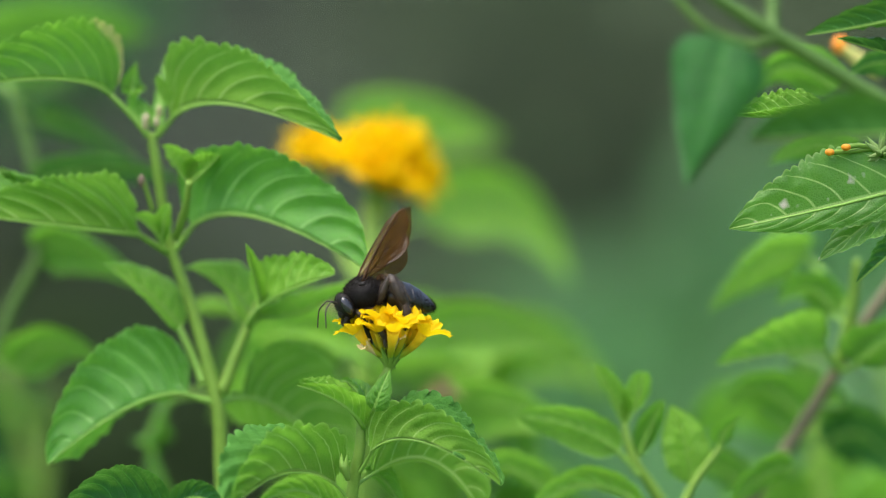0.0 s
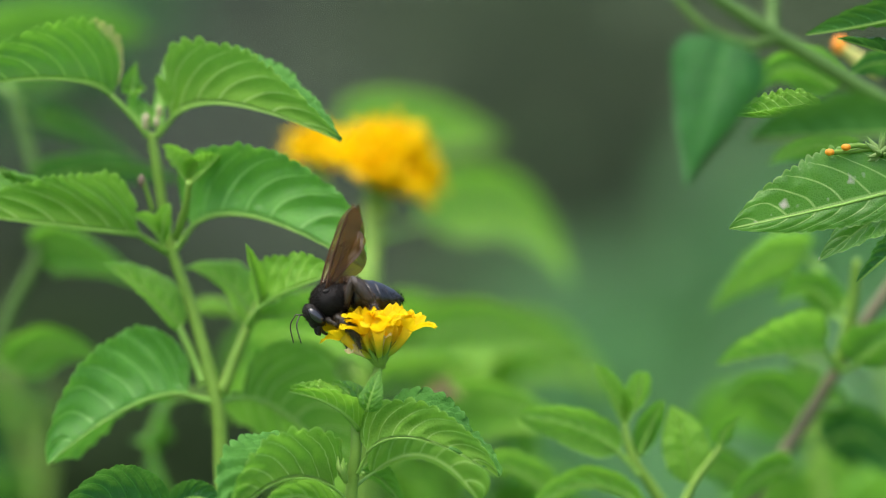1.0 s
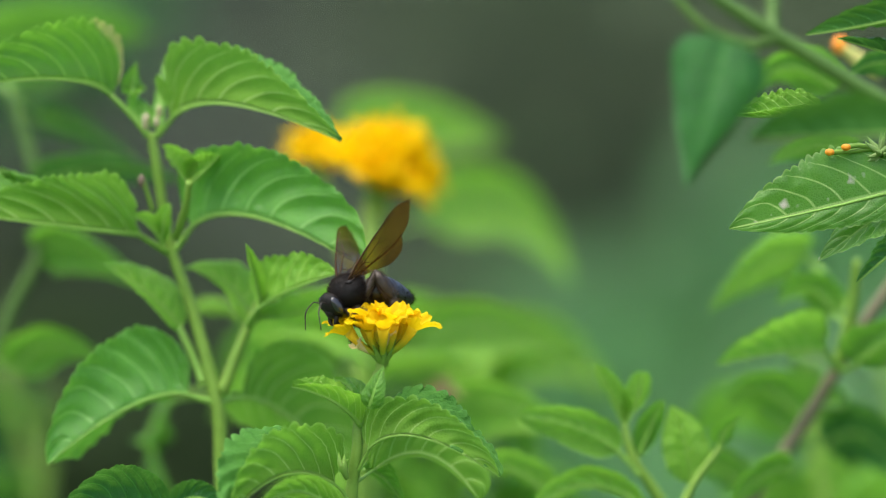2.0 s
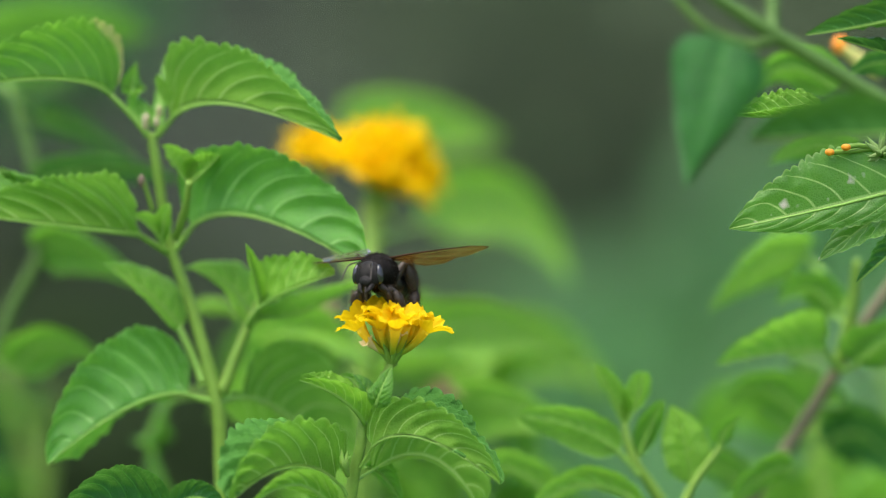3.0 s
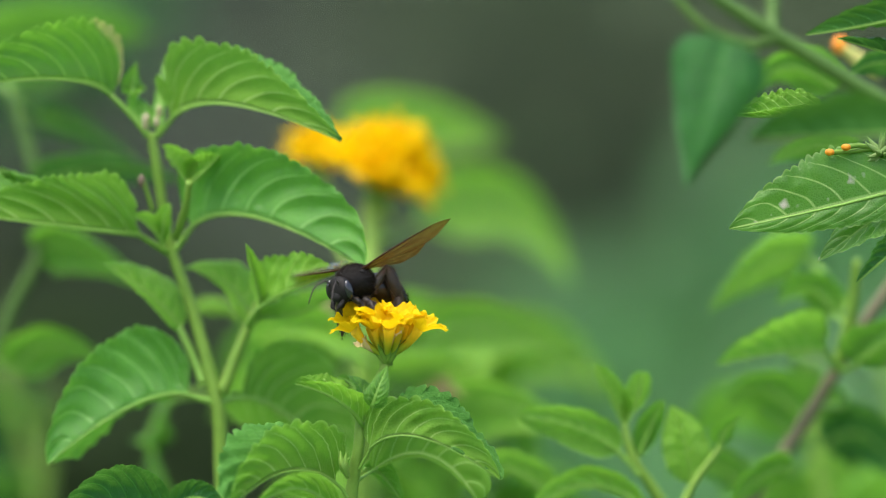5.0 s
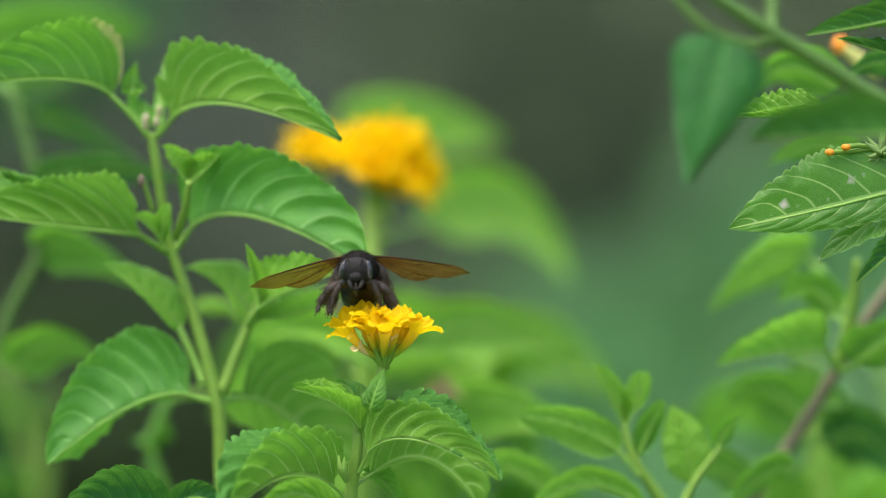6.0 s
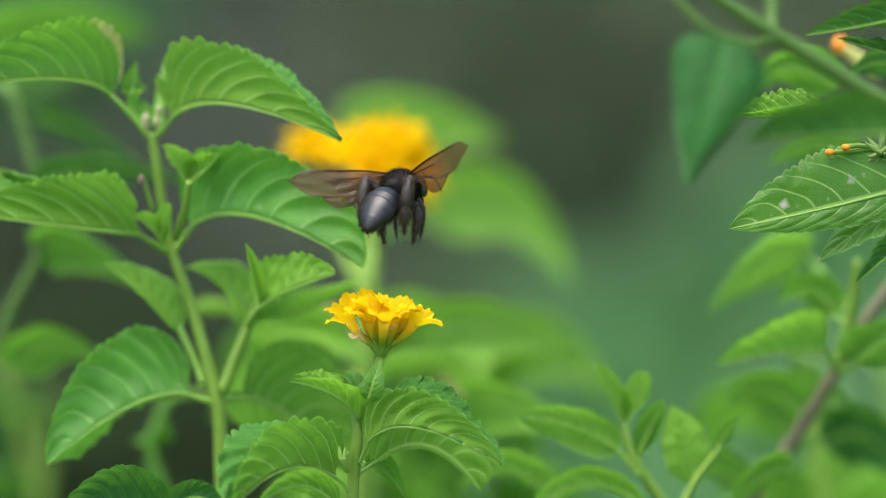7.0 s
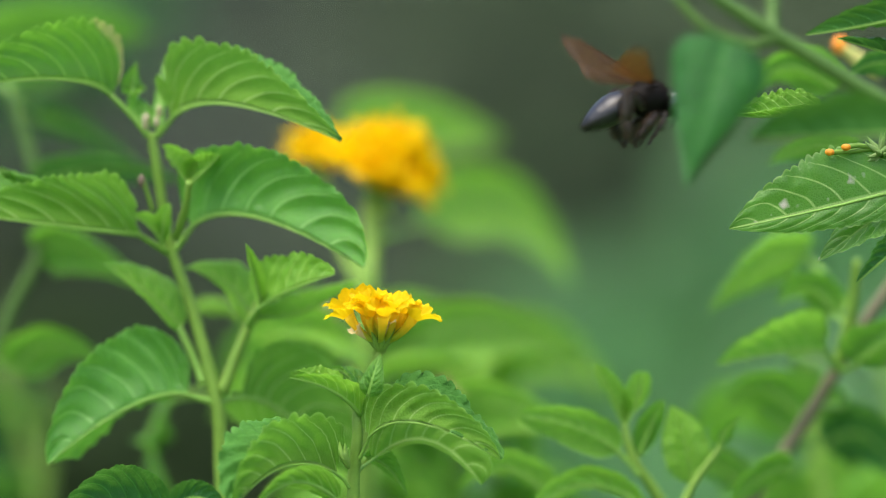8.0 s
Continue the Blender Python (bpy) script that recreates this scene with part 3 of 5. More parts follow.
def sprig():
    """The sprig that carries the yellow flower head; it sways under the bee."""
    plant = thing("lantana_sprig", mm((-11.7, 0, -25.5)), "lantana sprig with wrinkled toothed leaves under a yellow flower", "plant", "lantana plants")
    part("stem", stem_mesh([(-20, 4, GROUND - 20), (-22.9, 4, -82.1), (-20.2, 2, -55.3), (-18.4, 0, -44.7), (-17.5, 0, -37.8), (-14.9, 0, -31.6), (-12.2, 0, -26.6), (-11.7, 0, -25.5)],
                           [3.5, 2.4, 1.37, 1.24, 1.24, 1.00, 0.87, 1.00], 1100, 21), STEM, plant)
    leaf(plant, (-23.6, -2, -51.8), (-34.5, -12, -49.0), (-46.1, -24, -56.6), 11.36, 78, 70, (-21.1, 0, -55.3), seed=21, teeth=15, rib=0.3, curl=-12, far_half=13.34, wide=0.28, blunt=0.62, up=(-0.05, 0.2, 1), puff=1.3, relief=1.3, material=LEAF_UNDER, top=LEAF_TOP, tooth_size=0.2, lean=0.02, sweep=0.42, veins=6)
    leaf(plant, (-16.0, -3, -44.6), (-4.8, -8, -42.1), (12.6, -6, -51.9), 8.92, 80, 70, (-18.4, 0, -49.1), seed=22, teeth=16, rib=0.3, curl=-12, far_half=11.90, wide=0.3, blunt=0.72, up=(0.1, 0.25, 1), puff=1.2, relief=1.3, material=LEAF_UNDER, top=LEAF_TOP, tooth_size=0.2, sweep=0.6, veins=6)
    leaf(plant, (-15.3, 10, -49.6), (-3.0, 16, -46.9), (8.0, 18, -57.6), 1.50, -40, 76, (-19.2, 1, -52.1), seed=23, teeth=15, rib=0.3, curl=-10, wide=0.5, blunt=0.5, material=LEAF_UNDER, relief=1.2, far_half=10.28, up=(0, 0, 1), veins=6)
    leaf(plant, (-17.4, -2, -39.4), (-22.8, -6, -33.6), (-31.9, -8, -29.8), 4.48, 56, 76, seed=24, teeth=10, material=LEAF_PALE, far_half=7.71, top=LEAF_UNDER, relief=0.6, puff=1.3, tooth_size=0.14, wide=0.35, up=(-0.15, 0.2, 1))
    leaf(plant, (-15.1, -9, -35.3), (-13.6, -10, -31.0), (-11.6, -8, -26.4), 2.74, 12, 12, up=(-0.2, -1, 0.1), seed=25, teeth=14)
    leaf(plant, (-16.7, 6, -36.7), (-19.0, 10, -31.1), (-22.8, 14, -29.0), 3.48, 50, 60, seed=26, teeth=14)
    leaf(plant, (-24.0, -12, -57.3), (-33.7, -20, -52.5), (-44.0, -26, -60.6), 4.20, 60, 20, seed=27, teeth=20, material=LEAF_UNDER)
    leaf(plant, (-17.4, 14, -49.4), (-13.1, 16, -51.3), (-8.7, 16, -58.2), 4.01, 50, 30, seed=28, teeth=18)
    bm = bmesh.new()
    rng = random.Random(8)
    for i in range(7):
        p = mm((-21.6, -3, -47.7))
        tube(bm, smooth_line([mm((-20.9, -2, -50.8)), p + Vector((rng.uniform(-1, 1), rng.uniform(-1, 1), 0)) / 1000, p + Vector((rng.uniform(-1.6, 1.6), rng.uniform(-1.5, 1.5), rng.uniform(1, 3))) / 1000], 4), [0.0005, 0.0007, 0.0001], 6)
    part("flower_bud", bm, LEAF_PALE, plant, "young pale green axillary bud")
    head = flower_head(plant, (-11.7, 0, -25.5), (0, 0, 0), [(11, 67, 1.4, 1.05), (8, 48, 1.1, 0.90), (3, 26, 1.0, 0.50)], [YELLOW, TUBE_YELLOW],
                       "yellow lantana flower head of ruffled florets", 1.0, 3, bend=2.9)
    for out, w, k, mat in ((72, 205, 0.72, WILTED), (56, 284, 0.80, WILTED)):
        old = part("floret", floret_mesh(6.6, 2.2, 1.6, int(w), 4), [mat, mat], head, "withered pale floret", local=True)
        old.matrix_basis = Euler((0, radians(out), radians(w))).to_matrix().to_4x4() @ Matrix.Translation((0, 0, 0.0016)) @ Matrix.Diagonal((k, k, k, 1))
        old.matrix_basis.translation.z += 0.0013
    return plant, head


def orange_flower_plant():
    plant = thing("lantana_plant", mm((-14, 140, GROUND)), "lantana stem with an orange flower head behind", "plant", "lantana plants")
    part("stem", stem_mesh([(-14, 143, GROUND - 10), (-19.2, 125, -61.1), (-17.8, 125, -10.5), (-17.2, 131, 0.1), (-16.4, 138, 10.8)], [4, 3.4, 2.64, 2.24, 2.64], 0, 31), STEM, plant)
    flower_head(plant, (-16.4, 138, 10.8), (8, 20, 0), [(12, 82, 3.6, 1.0), (11, 72, 3.8, 1.05), (9, 50, 4.0, 1.05), (6, 26, 4.4, 1.05), (1, 0, 4.6, 1.05)], [ORANGE, ORANGE], "orange lantana flower head", 1.16, 5)
    part("side_stem", stem_mesh([(-17.8, 125, -10.5), (-24.0, 138, 1.5), (-29.8, 143, 18.1)], [2.2, 1.6, 1.6], 0, 32), STEM, plant)
    flower_head(plant, (-29.8, 143, 18.4), (0, 0, 0), [(8, 75, 2.2, 0.9), (7, 45, 3.0, 0.9), (3, 20, 3.6, 0.9)], [ORANGE, ORANGE], "small orange lantana flower head", 0.8, 6)
    leaf(plant, (-26.3, 250, 30.2), (-5.5, 250, 31.0), (15.0, 245, 27.3), 9.35, 66, -60, (-12.5, 128, 8.1), seed=31, material=LEAF_PALE, fine=False)
    leaf(plant, (-4.1, 230, 6.9), (14.2, 235, 10.8), (31.8, 235, -8.3), 10.11, 75, -70, (-13.8, 123, 2.8), seed=32, fine=False, material=LEAF_PALE)
    leaf(plant, (-5.9, 133, -22.6), (10.2, 133, -18.6), (30.2, 133, -23.9), 8.23, 66, -60, (-17.8, 125, -26.5), seed=33, fine=False, material=LEAF_PALE)
    leaf(plant, (-0.5, 123, -39.7), (14.0, 105, -36.7), (31.0, 100, -43.2), 7.65, 66, -60, (-18.5, 125, -42.4), seed=34, fine=False, material=LEAF_PALE)
    leaf(plant, (-24.2, 100, -26.1), (-34.7, 100, -18.9), (-46.2, 90, -20.8), 8.14, 66, -60, (-18.5, 125, -34.5), seed=35, fine=False, material=LEAF_PALE)
    leaf(plant, (9.3, 230, -30.7), (24.7, 230, -23.7), (42.1, 225, -36.2), 10.10, 66, -60, (-17.8, 125, -33.1), seed=36, fine=False, material=LEAF_PALE)
    leaf(plant, (-16.9, 95, -27.4), (-31.3, 95, -20.6), (-46.1, 95, -22.4), 7.59, 52, -14, (-15.4, 122, -31.7), seed=37, fine=False, material=LEAF_PALE, wide=0.4, blunt=0.7, up=(0, -0.7, 1))
    leaf(plant, (-43.8, 110, -19.4), (-51.8, 112, -14.1), (-61.1, 114, -15.7), 6.08, 60, -10, (-29.8, 124, -24.5), seed=38, fine=False, material=LEAF_PALE, wide=0.45, blunt=0.7, up=(0, -0.5, 1))
    leaf(plant, (-14.8, 108, -31.0), (-5.5, 104, -26.2), (8.7, 100, -27.7), 5.52, 62, -10, (-18.5, 125, -36.0), seed=39, fine=False, material=LEAF_PALE, wide=0.45, blunt=0.7, up=(0, -0.3, 1))
    flower_head(plant, (-0.5, 105, -36.7), (0, 0, 0), [(7, 70, 2, 0.7), (4, 30, 2.6, 0.7)], [FADED, FADED], "faded pinkish flower head", 0.6, 8)
    flower_head(plant, (-30.1, 143, -18.7), (0, 0, 0), [(7, 70, 2, 0.7), (4, 30, 2.6, 0.7)], [FADED, FADED], "faded pinkish flower head", 0.7, 9)
    return plant


def low_plant():
    """The younger plant low behind."""
    plant = thing("lantana_plant", mm((45, 62, GROUND)), "young lantana plant with small bright leaves", "plant", "lantana plants")
    part("stem", stem_mesh([(46, 64, GROUND - 10), (54.4, 49, -69.5), (49.5, 47, -57.3), (43.1, 45, -47.3), (40.8, 45, -39.4)], [3.2, 2.0, 1.3, 1.0, 0.80], 0, 41), STEM, plant)
    leaf(plant, (40.8, 45, -39.6), (37.9, 43, -33.0), (34.2, 41, -25.6), 4.11, 30, 58, seed=41, teeth=12, material=LEAF_PALE, wide=0.45, blunt=0.7)
    leaf(plant, (41.3, 45, -39.3), (43.8, 43, -34.0), (45.0, 41, -27.6), 3.60, 36, 50, seed=42, teeth=12, material=LEAF_PALE, wide=0.55, blunt=0.5)
    leaf(plant, (39.6, 45, -45.8), (30.0, 43, -40.2), (16.2, 41, -37.6), 5.14, 66, -34, (44.4, 45, -51.1), seed=43, material=LEAF_PALE, wide=0.4, blunt=0.7)
    leaf(plant, (44.4, 45, -46.8), (46.4, 43, -40.8), (49.6, 41, -34.2), 3.08, 40, 20, seed=44, teeth=12, wide=0.5, blunt=0.6)
    leaf(plant, (55.9, 47, -52.9), (54.6, 45, -44.5), (51.2, 43, -35.3), 5.66, 20, 20, up=(0.2, -1, 0.3), seed=45, wide=0.4, material=LEAF_PALE)
    leaf(plant, (46.0, 43, -59.1), (33.2, 41, -53.0), (19.8, 39, -59.0), 4.62, 62, 20, seed=46, material=LEAF_PALE, wide=0.5, blunt=0.6)
    leaf(plant, (25.8, 56, -58.9), (14.9, 60, -50.0), (3.3, 64, -55.3), 6.50, 60, 20, seed=47, fine=False, material=LEAF_PALE)
    part("side_stem", stem_mesh([(51.7, 44, -63.6), (56.2, 44, -53.4), (62.6, 44, -44.5)], [1.2, 0.9, 0.7], 0, 42), STEM, plant)
    leaf(plant, (62.6, 44, -44.5), (64.4, 42, -40.0), (68.8, 40, -36.7), 2.83, 40, 40, seed=48, teeth=12)
    return plant


def right_back_plant():
    plant = thing("lantana_plant", mm((70, 75, GROUND)), "leggy lantana with a brown woody stem behind", "plant", "lantana plants")
    part("woody_stem", stem_mesh([(64, 84, GROUND - 10), (67.0, 80, -63.5), (72.8, 78, -54.4), (81.8, 76, -41.4), (90.1, 74, -27.7), (96.7, 76, -16.7), (106.0, 80, -3.8)], [4, 2.2, 1.81, 1.69, 1.43, 1.30, 1.17], 0, 51), BARK, plant)
    part("side_stem", stem_mesh([(90.1, 74, -27.7), (93.2, 70, -15.4), (94.6, 66, -2.4)], [1.55, 1.29, 1.03], 0, 52), STEM, plant)
    leaf(plant, (87.3, 64, -23.1), (75.2, 58, -23.6), (61.9, 52, -26.1), 10.28, 70, 30, (90.3, 72, -27.0), seed=51, material=LEAF_PALE)
    leaf(plant, (84.8, 100, -1.2), (74.1, 95, -3.8), (61.5, 90, -14.2), 7.86, 55, -20, (93.9, 72, -15.4), seed=52, fine=False, material=LEAF_PALE)
    leaf(plant, (90.3, 78, -15.4), (83.8, 78, -9.0), (76.6, 76, -12.8), 5.45, 60, 0, (92.6, 72, -18.0), seed=53, fine=False, material=LEAF)
    leaf(plant, (93.5, 64, -26.9), (99.7, 60, -21.7), (109.9, 58, -15.3), 7.07, 65, 20, (90.7, 72, -27.7), seed=54)
    leaf(plant, (83.1, 90, -39.7), (73.9, 90, -32.5), (65.4, 90, -36.4), 7.18, 55, -10, (82.5, 78, -40.7), seed=55, fine=False, material=LEAF)
    leaf(plant, (94.5, 110, -36.8), (88.0, 112, -32.9), (81.4, 112, -26.3), 5.94, 40, -10, (86.3, 76, -36.2), seed=56, fine=False)
    leaf(plant, (89.2, 110, -46.1), (98.6, 112, -43.5), (107.8, 112, -55.4), 9.24, 55, -30, (80.5, 76, -43.3), seed=57, fine=False, material=LEAF_DEEP)
    leaf(plant, (69.1, 100, -55.0), (61.2, 100, -49.8), (52.0, 100, -52.4), 5.91, 55, 0, (73.4, 78, -54.4), seed=58, fine=False)
    leaf(plant, (79.2, 60, -50.0), (71.4, 58, -52.5), (63.7, 58, -60.2), 5.14, 55, 0, (78.6, 77, -46.6), seed=59, fine=False)
    return plant


def right_branch():
    """The branch that hangs in from the side, partly before the focus."""
    plant = thing("lantana_branch", mm((128, 0, GROUND)), "overhanging lantana branch with scarred and curled leaves", "plant", "lantana plants")
    part("stem", stem_mesh([(170, 10, GROUND - 10), (168, -30, -420), (150, -60, -60), (108.0, -56, 24.2), (94.5, -58, 31.1), (77.7, -60, 41.2), (69.4, -62, 46.1), (57.3, -64, 53.9), (48.7, -64, 60.1)],
                           [5, 4, 3, 2.0, 1.69, 1.68, 1.80, 1.44, 1.08], 400, 61), OLD_STEM, plant)
    part("side_stem", stem_mesh([(70.6, -62, 44.8), (65.7, -63, 43.7), (55.7, -64, 47.1), (48.7, -64, 54.3)], [1.44, 1.08, 1.08, 1.08], 60, 62), OLD_STEM, plant)
    part("side_stem", stem_mesh([(69.9, -62, 45.8), (70.0, -60, 49.4), (70.3, -58, 55.5)], [1.80, 1.44, 1.44], 40, 63), OLD_STEM, plant)
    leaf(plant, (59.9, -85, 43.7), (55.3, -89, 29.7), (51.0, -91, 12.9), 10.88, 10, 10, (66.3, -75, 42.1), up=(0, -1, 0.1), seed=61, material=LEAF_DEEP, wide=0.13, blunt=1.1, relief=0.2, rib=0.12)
    leaf(plant, (104.4, -75, 24.6), (84.0, -79, 23.9), (64.3, -83, 23.1), 9.75, 75, 40, (108.4, -69, 24.0), seed=62, material=LEAF_TOP, wide=0.5)
    leaf(plant, (106.7, 4, 14.8), (85.3, 0, 9.3), (62.9, -2, 4.5), 5.47, -70, 78, up=(0, -0.15, 1), seed=63, material=LEAF_SPOT, far_half=13.18, curl=-8, relief=0.5, puff=0.4, tooth_size=0.14, wide=0.33, blunt=0.86)
    leaf(plant, (106.9, 8, 13.9), (95.3, 6, 6.4), (82.6, 4, -2.7), 8.21, -45, 78, seed=64, material=LEAF_SPOT, curl=-10)
    leaf(plant, (83.1, 0, 31.7), (73.4, -2, 29.4), (63.8, -4, 29.5), 2.98, 50, 76, up=(0, 0, 1), seed=65, teeth=8, relief=1.0, puff=1.6, tooth_size=0.42, far_half=6.22, wide=0.42, sweep=-0.25, material=LEAF_UNDER)
    leaf(plant, (105.8, -12, 52.0), (92.1, -14, 48.9), (79.1, -16, 46.8), 6.18, 70, 30, seed=66, material=LEAF_TOP)
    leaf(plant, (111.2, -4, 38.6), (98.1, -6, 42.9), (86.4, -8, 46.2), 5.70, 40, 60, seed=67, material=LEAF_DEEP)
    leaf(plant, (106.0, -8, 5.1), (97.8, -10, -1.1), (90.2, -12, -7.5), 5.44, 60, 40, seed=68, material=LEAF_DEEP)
    leaf(plant, (89.5, 60, 36.1), (79.2, 60, 41.3), (69.5, 60, 36.1), 6.43, 60, -10, seed=69, fine=False, material=LEAF)
    leaf(plant, (94.6, 60, 22.0), (84.3, 60, 23.3), (74.0, 60, 19.4), 4.63, 60, -10, seed=70, fine=False, material=LEAF)
    leaf(plant, (108.8, 40, 38.3), (98.4, 36, 42.0), (90.7, 34, 38.1), 4.58, 60, -10, seed=71, fine=False, material=LEAF_DEEP)
    for i, (a, b, c) in enumerate((((94.9, 4, 22.3), (89.8, 2, 21.5), (85.1, 0, 21.3)), ((95.2, 4, 22.3), (91.6, 2, 22.8), (88.7, 0, 22.4)))):
        bm = bmesh.new()
        tube(bm, smooth_line([mm(a), mm(b), mm(c)], 6), [0.0006, 0.0005, 0.0006], 10)
        bud = part("floret_bud", bm, STEM, plant, "pale floret tube")
        bm = bmesh.new()
        ball(bm, mm(c), (0.0011, 0.0009, 0.0008), seg=12, rings=8)
        part("bud_tip", bm, BUD_ORANGE, bud, "orange bud tip")
    bm = bmesh.new()
    tube(bm, smooth_line([mm((99.7, 70, 39.4)), mm((95.6, 70, 42.8)), mm((90.4, 70, 46.9))], 6), [0.0011, 0.0015, 0.0019, 0.0016, 0.0012], 10)
    bud = part("floret_bud", bm, PALE_BUD, plant, "pale yellowish floret bud")
    bm = bmesh.new()
    ball(bm, mm((90.8, 70, 46.6)), (0.0018, 0.0017, 0.0021), seg=12, rings=8)
    part("bud_tip", bm, BUD_ORANGE, bud, "orange bud tip")
    bm = bmesh.new()
    rng = random.Random(9)
    for i in range(16):
        p = mm((96.7, 4, 21.3))
        d = Vector((rng.uniform(-1, 0.4), rng.uniform(-1, 1), rng.uniform(-0.8, 1))).normalized()
        tube(bm, smooth_line([p, p + d * 0.0025, p + d * 0.0045 + Vector((0, 0, 0.0005))], 4), [0.0007, 0.0006, 0.0001], 6)
    part("bract_cluster", bm, HAIR, plant, "pale hairy green bracts")
    return plant


def left_back_plant():
    plant = thing("lantana_plant", mm((-105, 110, GROUND)), "lantana plant with broad leaves, out of focus behind", "plant", "lantana plants")
    part("stem", stem_mesh([(-104, 112, GROUND - 10), (-111.5, 112, -47.4), (-102.2, 110, -17.0), (-94.1, 108, 0.1), (-95.6, 110, 18.6), (-100.9, 112, 37.1)], [4, 1.7, 1.4, 1.3, 1.3, 1.2], 0, 71), OLD_STEM, plant)
    leaf(plant, (-95.5, 108, 0.1), (-83.4, 104, 0.1), (-69.5, 100, -9.1), 7.24, 40, -40, seed=72, fine=False)
    leaf(plant, (-99.4, 108, -28.9), (-91.3, 104, -22.2), (-78.0, 100, -26.1), 6.58, 50, -30, (-104.8, 110, -26.3), seed=73, fine=False)
    leaf(plant, (-64.1, 118, -34.3), (-67.9, 112, -46.1), (-61.2, 108, -60.5), 5.29, 20, -20, (-53.3, 110, -32.9), seed=74, fine=False)
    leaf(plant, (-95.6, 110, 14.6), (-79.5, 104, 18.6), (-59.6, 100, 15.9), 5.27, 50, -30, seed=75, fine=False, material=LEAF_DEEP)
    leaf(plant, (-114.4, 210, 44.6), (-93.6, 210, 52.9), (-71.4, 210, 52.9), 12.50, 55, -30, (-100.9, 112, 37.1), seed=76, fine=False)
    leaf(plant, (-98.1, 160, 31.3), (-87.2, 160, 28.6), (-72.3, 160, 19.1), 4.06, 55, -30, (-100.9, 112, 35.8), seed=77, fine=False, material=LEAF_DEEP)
    return plant


def back_bush(at, spread, count, label, seed, tones=None):
    """A leafy lantana bush some way behind: crossing stems with leaf pairs."""
    rng = random.Random(seed)
    plant = thing("lantana_bush", mm((at[0], at[1], GROUND)), label, "plant", "lantana plants")
    stems = max(3, count // 5)
    for i in range(stems):
        top = (at[0] + spread[0] * rng.uniform(-1, 1), at[1] + spread[1] * rng.uniform(-1, 1), at[2] + spread[2] * rng.uniform(0.1, 1))
        foot = (at[0] + rng.uniform(-15, 15), at[1] + rng.uniform(-15, 15), GROUND - 10)
        low = (top[0] + rng.uniform(-14, 14), top[1] + rng.uniform(-8, 8), top[2] - spread[2] * 1.6)
        if -72 < low[0] < -34:
            top, low = (top[0] - 34, *top[1:]), (low[0] - 34, *low[1:])
        mid = ((top[0] + low[0]) / 2 + rng.uniform(-4, 4), (top[1] + low[1]) / 2, (top[2] + low[2]) / 2)
        part("stem", stem_mesh([foot, low, mid, top], [2.6, 1.6, 1.5, 1.2], 0, seed + i), STEM, plant)
        for k in range(max(1, round(count / stems))):
            f = rng.uniform(0.0, 1.0)
            p = [low[j] + (top[j] - low[j]) * f for j in range(3)]
            w = rng.uniform(0, math.tau)
            ln = rng.uniform(24, 40)
            d = (math.cos(w), 0.7 * math.sin(w))
            base = (p[0] + d[0] * 4, p[1] + d[1] * 4, p[2] + 2)
            mid_l = (p[0] + d[0] * (4 + ln * 0.5), p[1] + d[1] * (4 + ln * 0.5), p[2] + 5 + rng.uniform(-2, 4))
            tip = (p[0] + d[0] * (2 + ln), p[1] + d[1] * (2 + ln), p[2] - ln * rng.uniform(0.0, 0.5))
            half, near, far, tone = rng.uniform(9, 13), rng.uniform(20, 65), rng.uniform(-40, 20), rng.choice(tones or (LEAF, LEAF_PALE))
            if -66 < mid_l[0] < -34 and mid_l[2] < -32:
                continue    # the bushes part here, and the shade behind shows
            leaf(plant, base, mid_l, tip, half, near, far, tuple(p), seed=seed * 50 + i * 9 + k, fine=False, material=tone, teeth=14)
    return plant


back_bush((7.0, 190, -55.4), (38, 40, 36), 34, "broad lantana bush behind the flower, out of focus", 201)
back_bush((98.5, 190, -48.0), (17, 40, 46), 10, "lantana bush with bright leaves, out of focus", 202)
# only deep leaf tones here: the bush's half shade is in its colour
back_bush((-93.6, 240, -64.7), (36, 40, 40), 14, "lantana bush with half shade put into its leaf colour, out of focus", 203, (LEAF_DEEP, LEAF_DEEP))
tall_plant()
sprig_plant, yellow_head = sprig()
orange_flower_plant()
low_plant()
right_back_plant()
right_branch()
left_back_plant()


# ---- the bee: x forward, y to its left, z up; millimetres ----
def scaled(bm):
    bm.transform(Matrix.Diagonal((0.001, 0.001, 0.001, 1)))
    return bm


def fuzz(bm, rng, centre, radii, count, length, lean=(-0.4, 0, 0.0), r=0.05):
    for _ in range(count):
        d = Vector((rng.gauss(0, 1), rng.gauss(0, 1), rng.gauss(0, 1))).normalized()
        p = Vector(centre) + Vector((d.x * radii[0], d.y * radii[1], d.z * radii[2])) * 0.97
        way = (Vector((d.x / radii[0], d.y / radii[1], d.z / radii[2])).normalized() + Vector(lean) * rng.uniform(0, 1.2) + Vector((rng.uniform(-.3, .3), rng.uniform(-.3, .3), rng.uniform(-.3, .3)))).normalized()
        spike(bm, p, way, length * rng.uniform(0.5, 1.2), r)


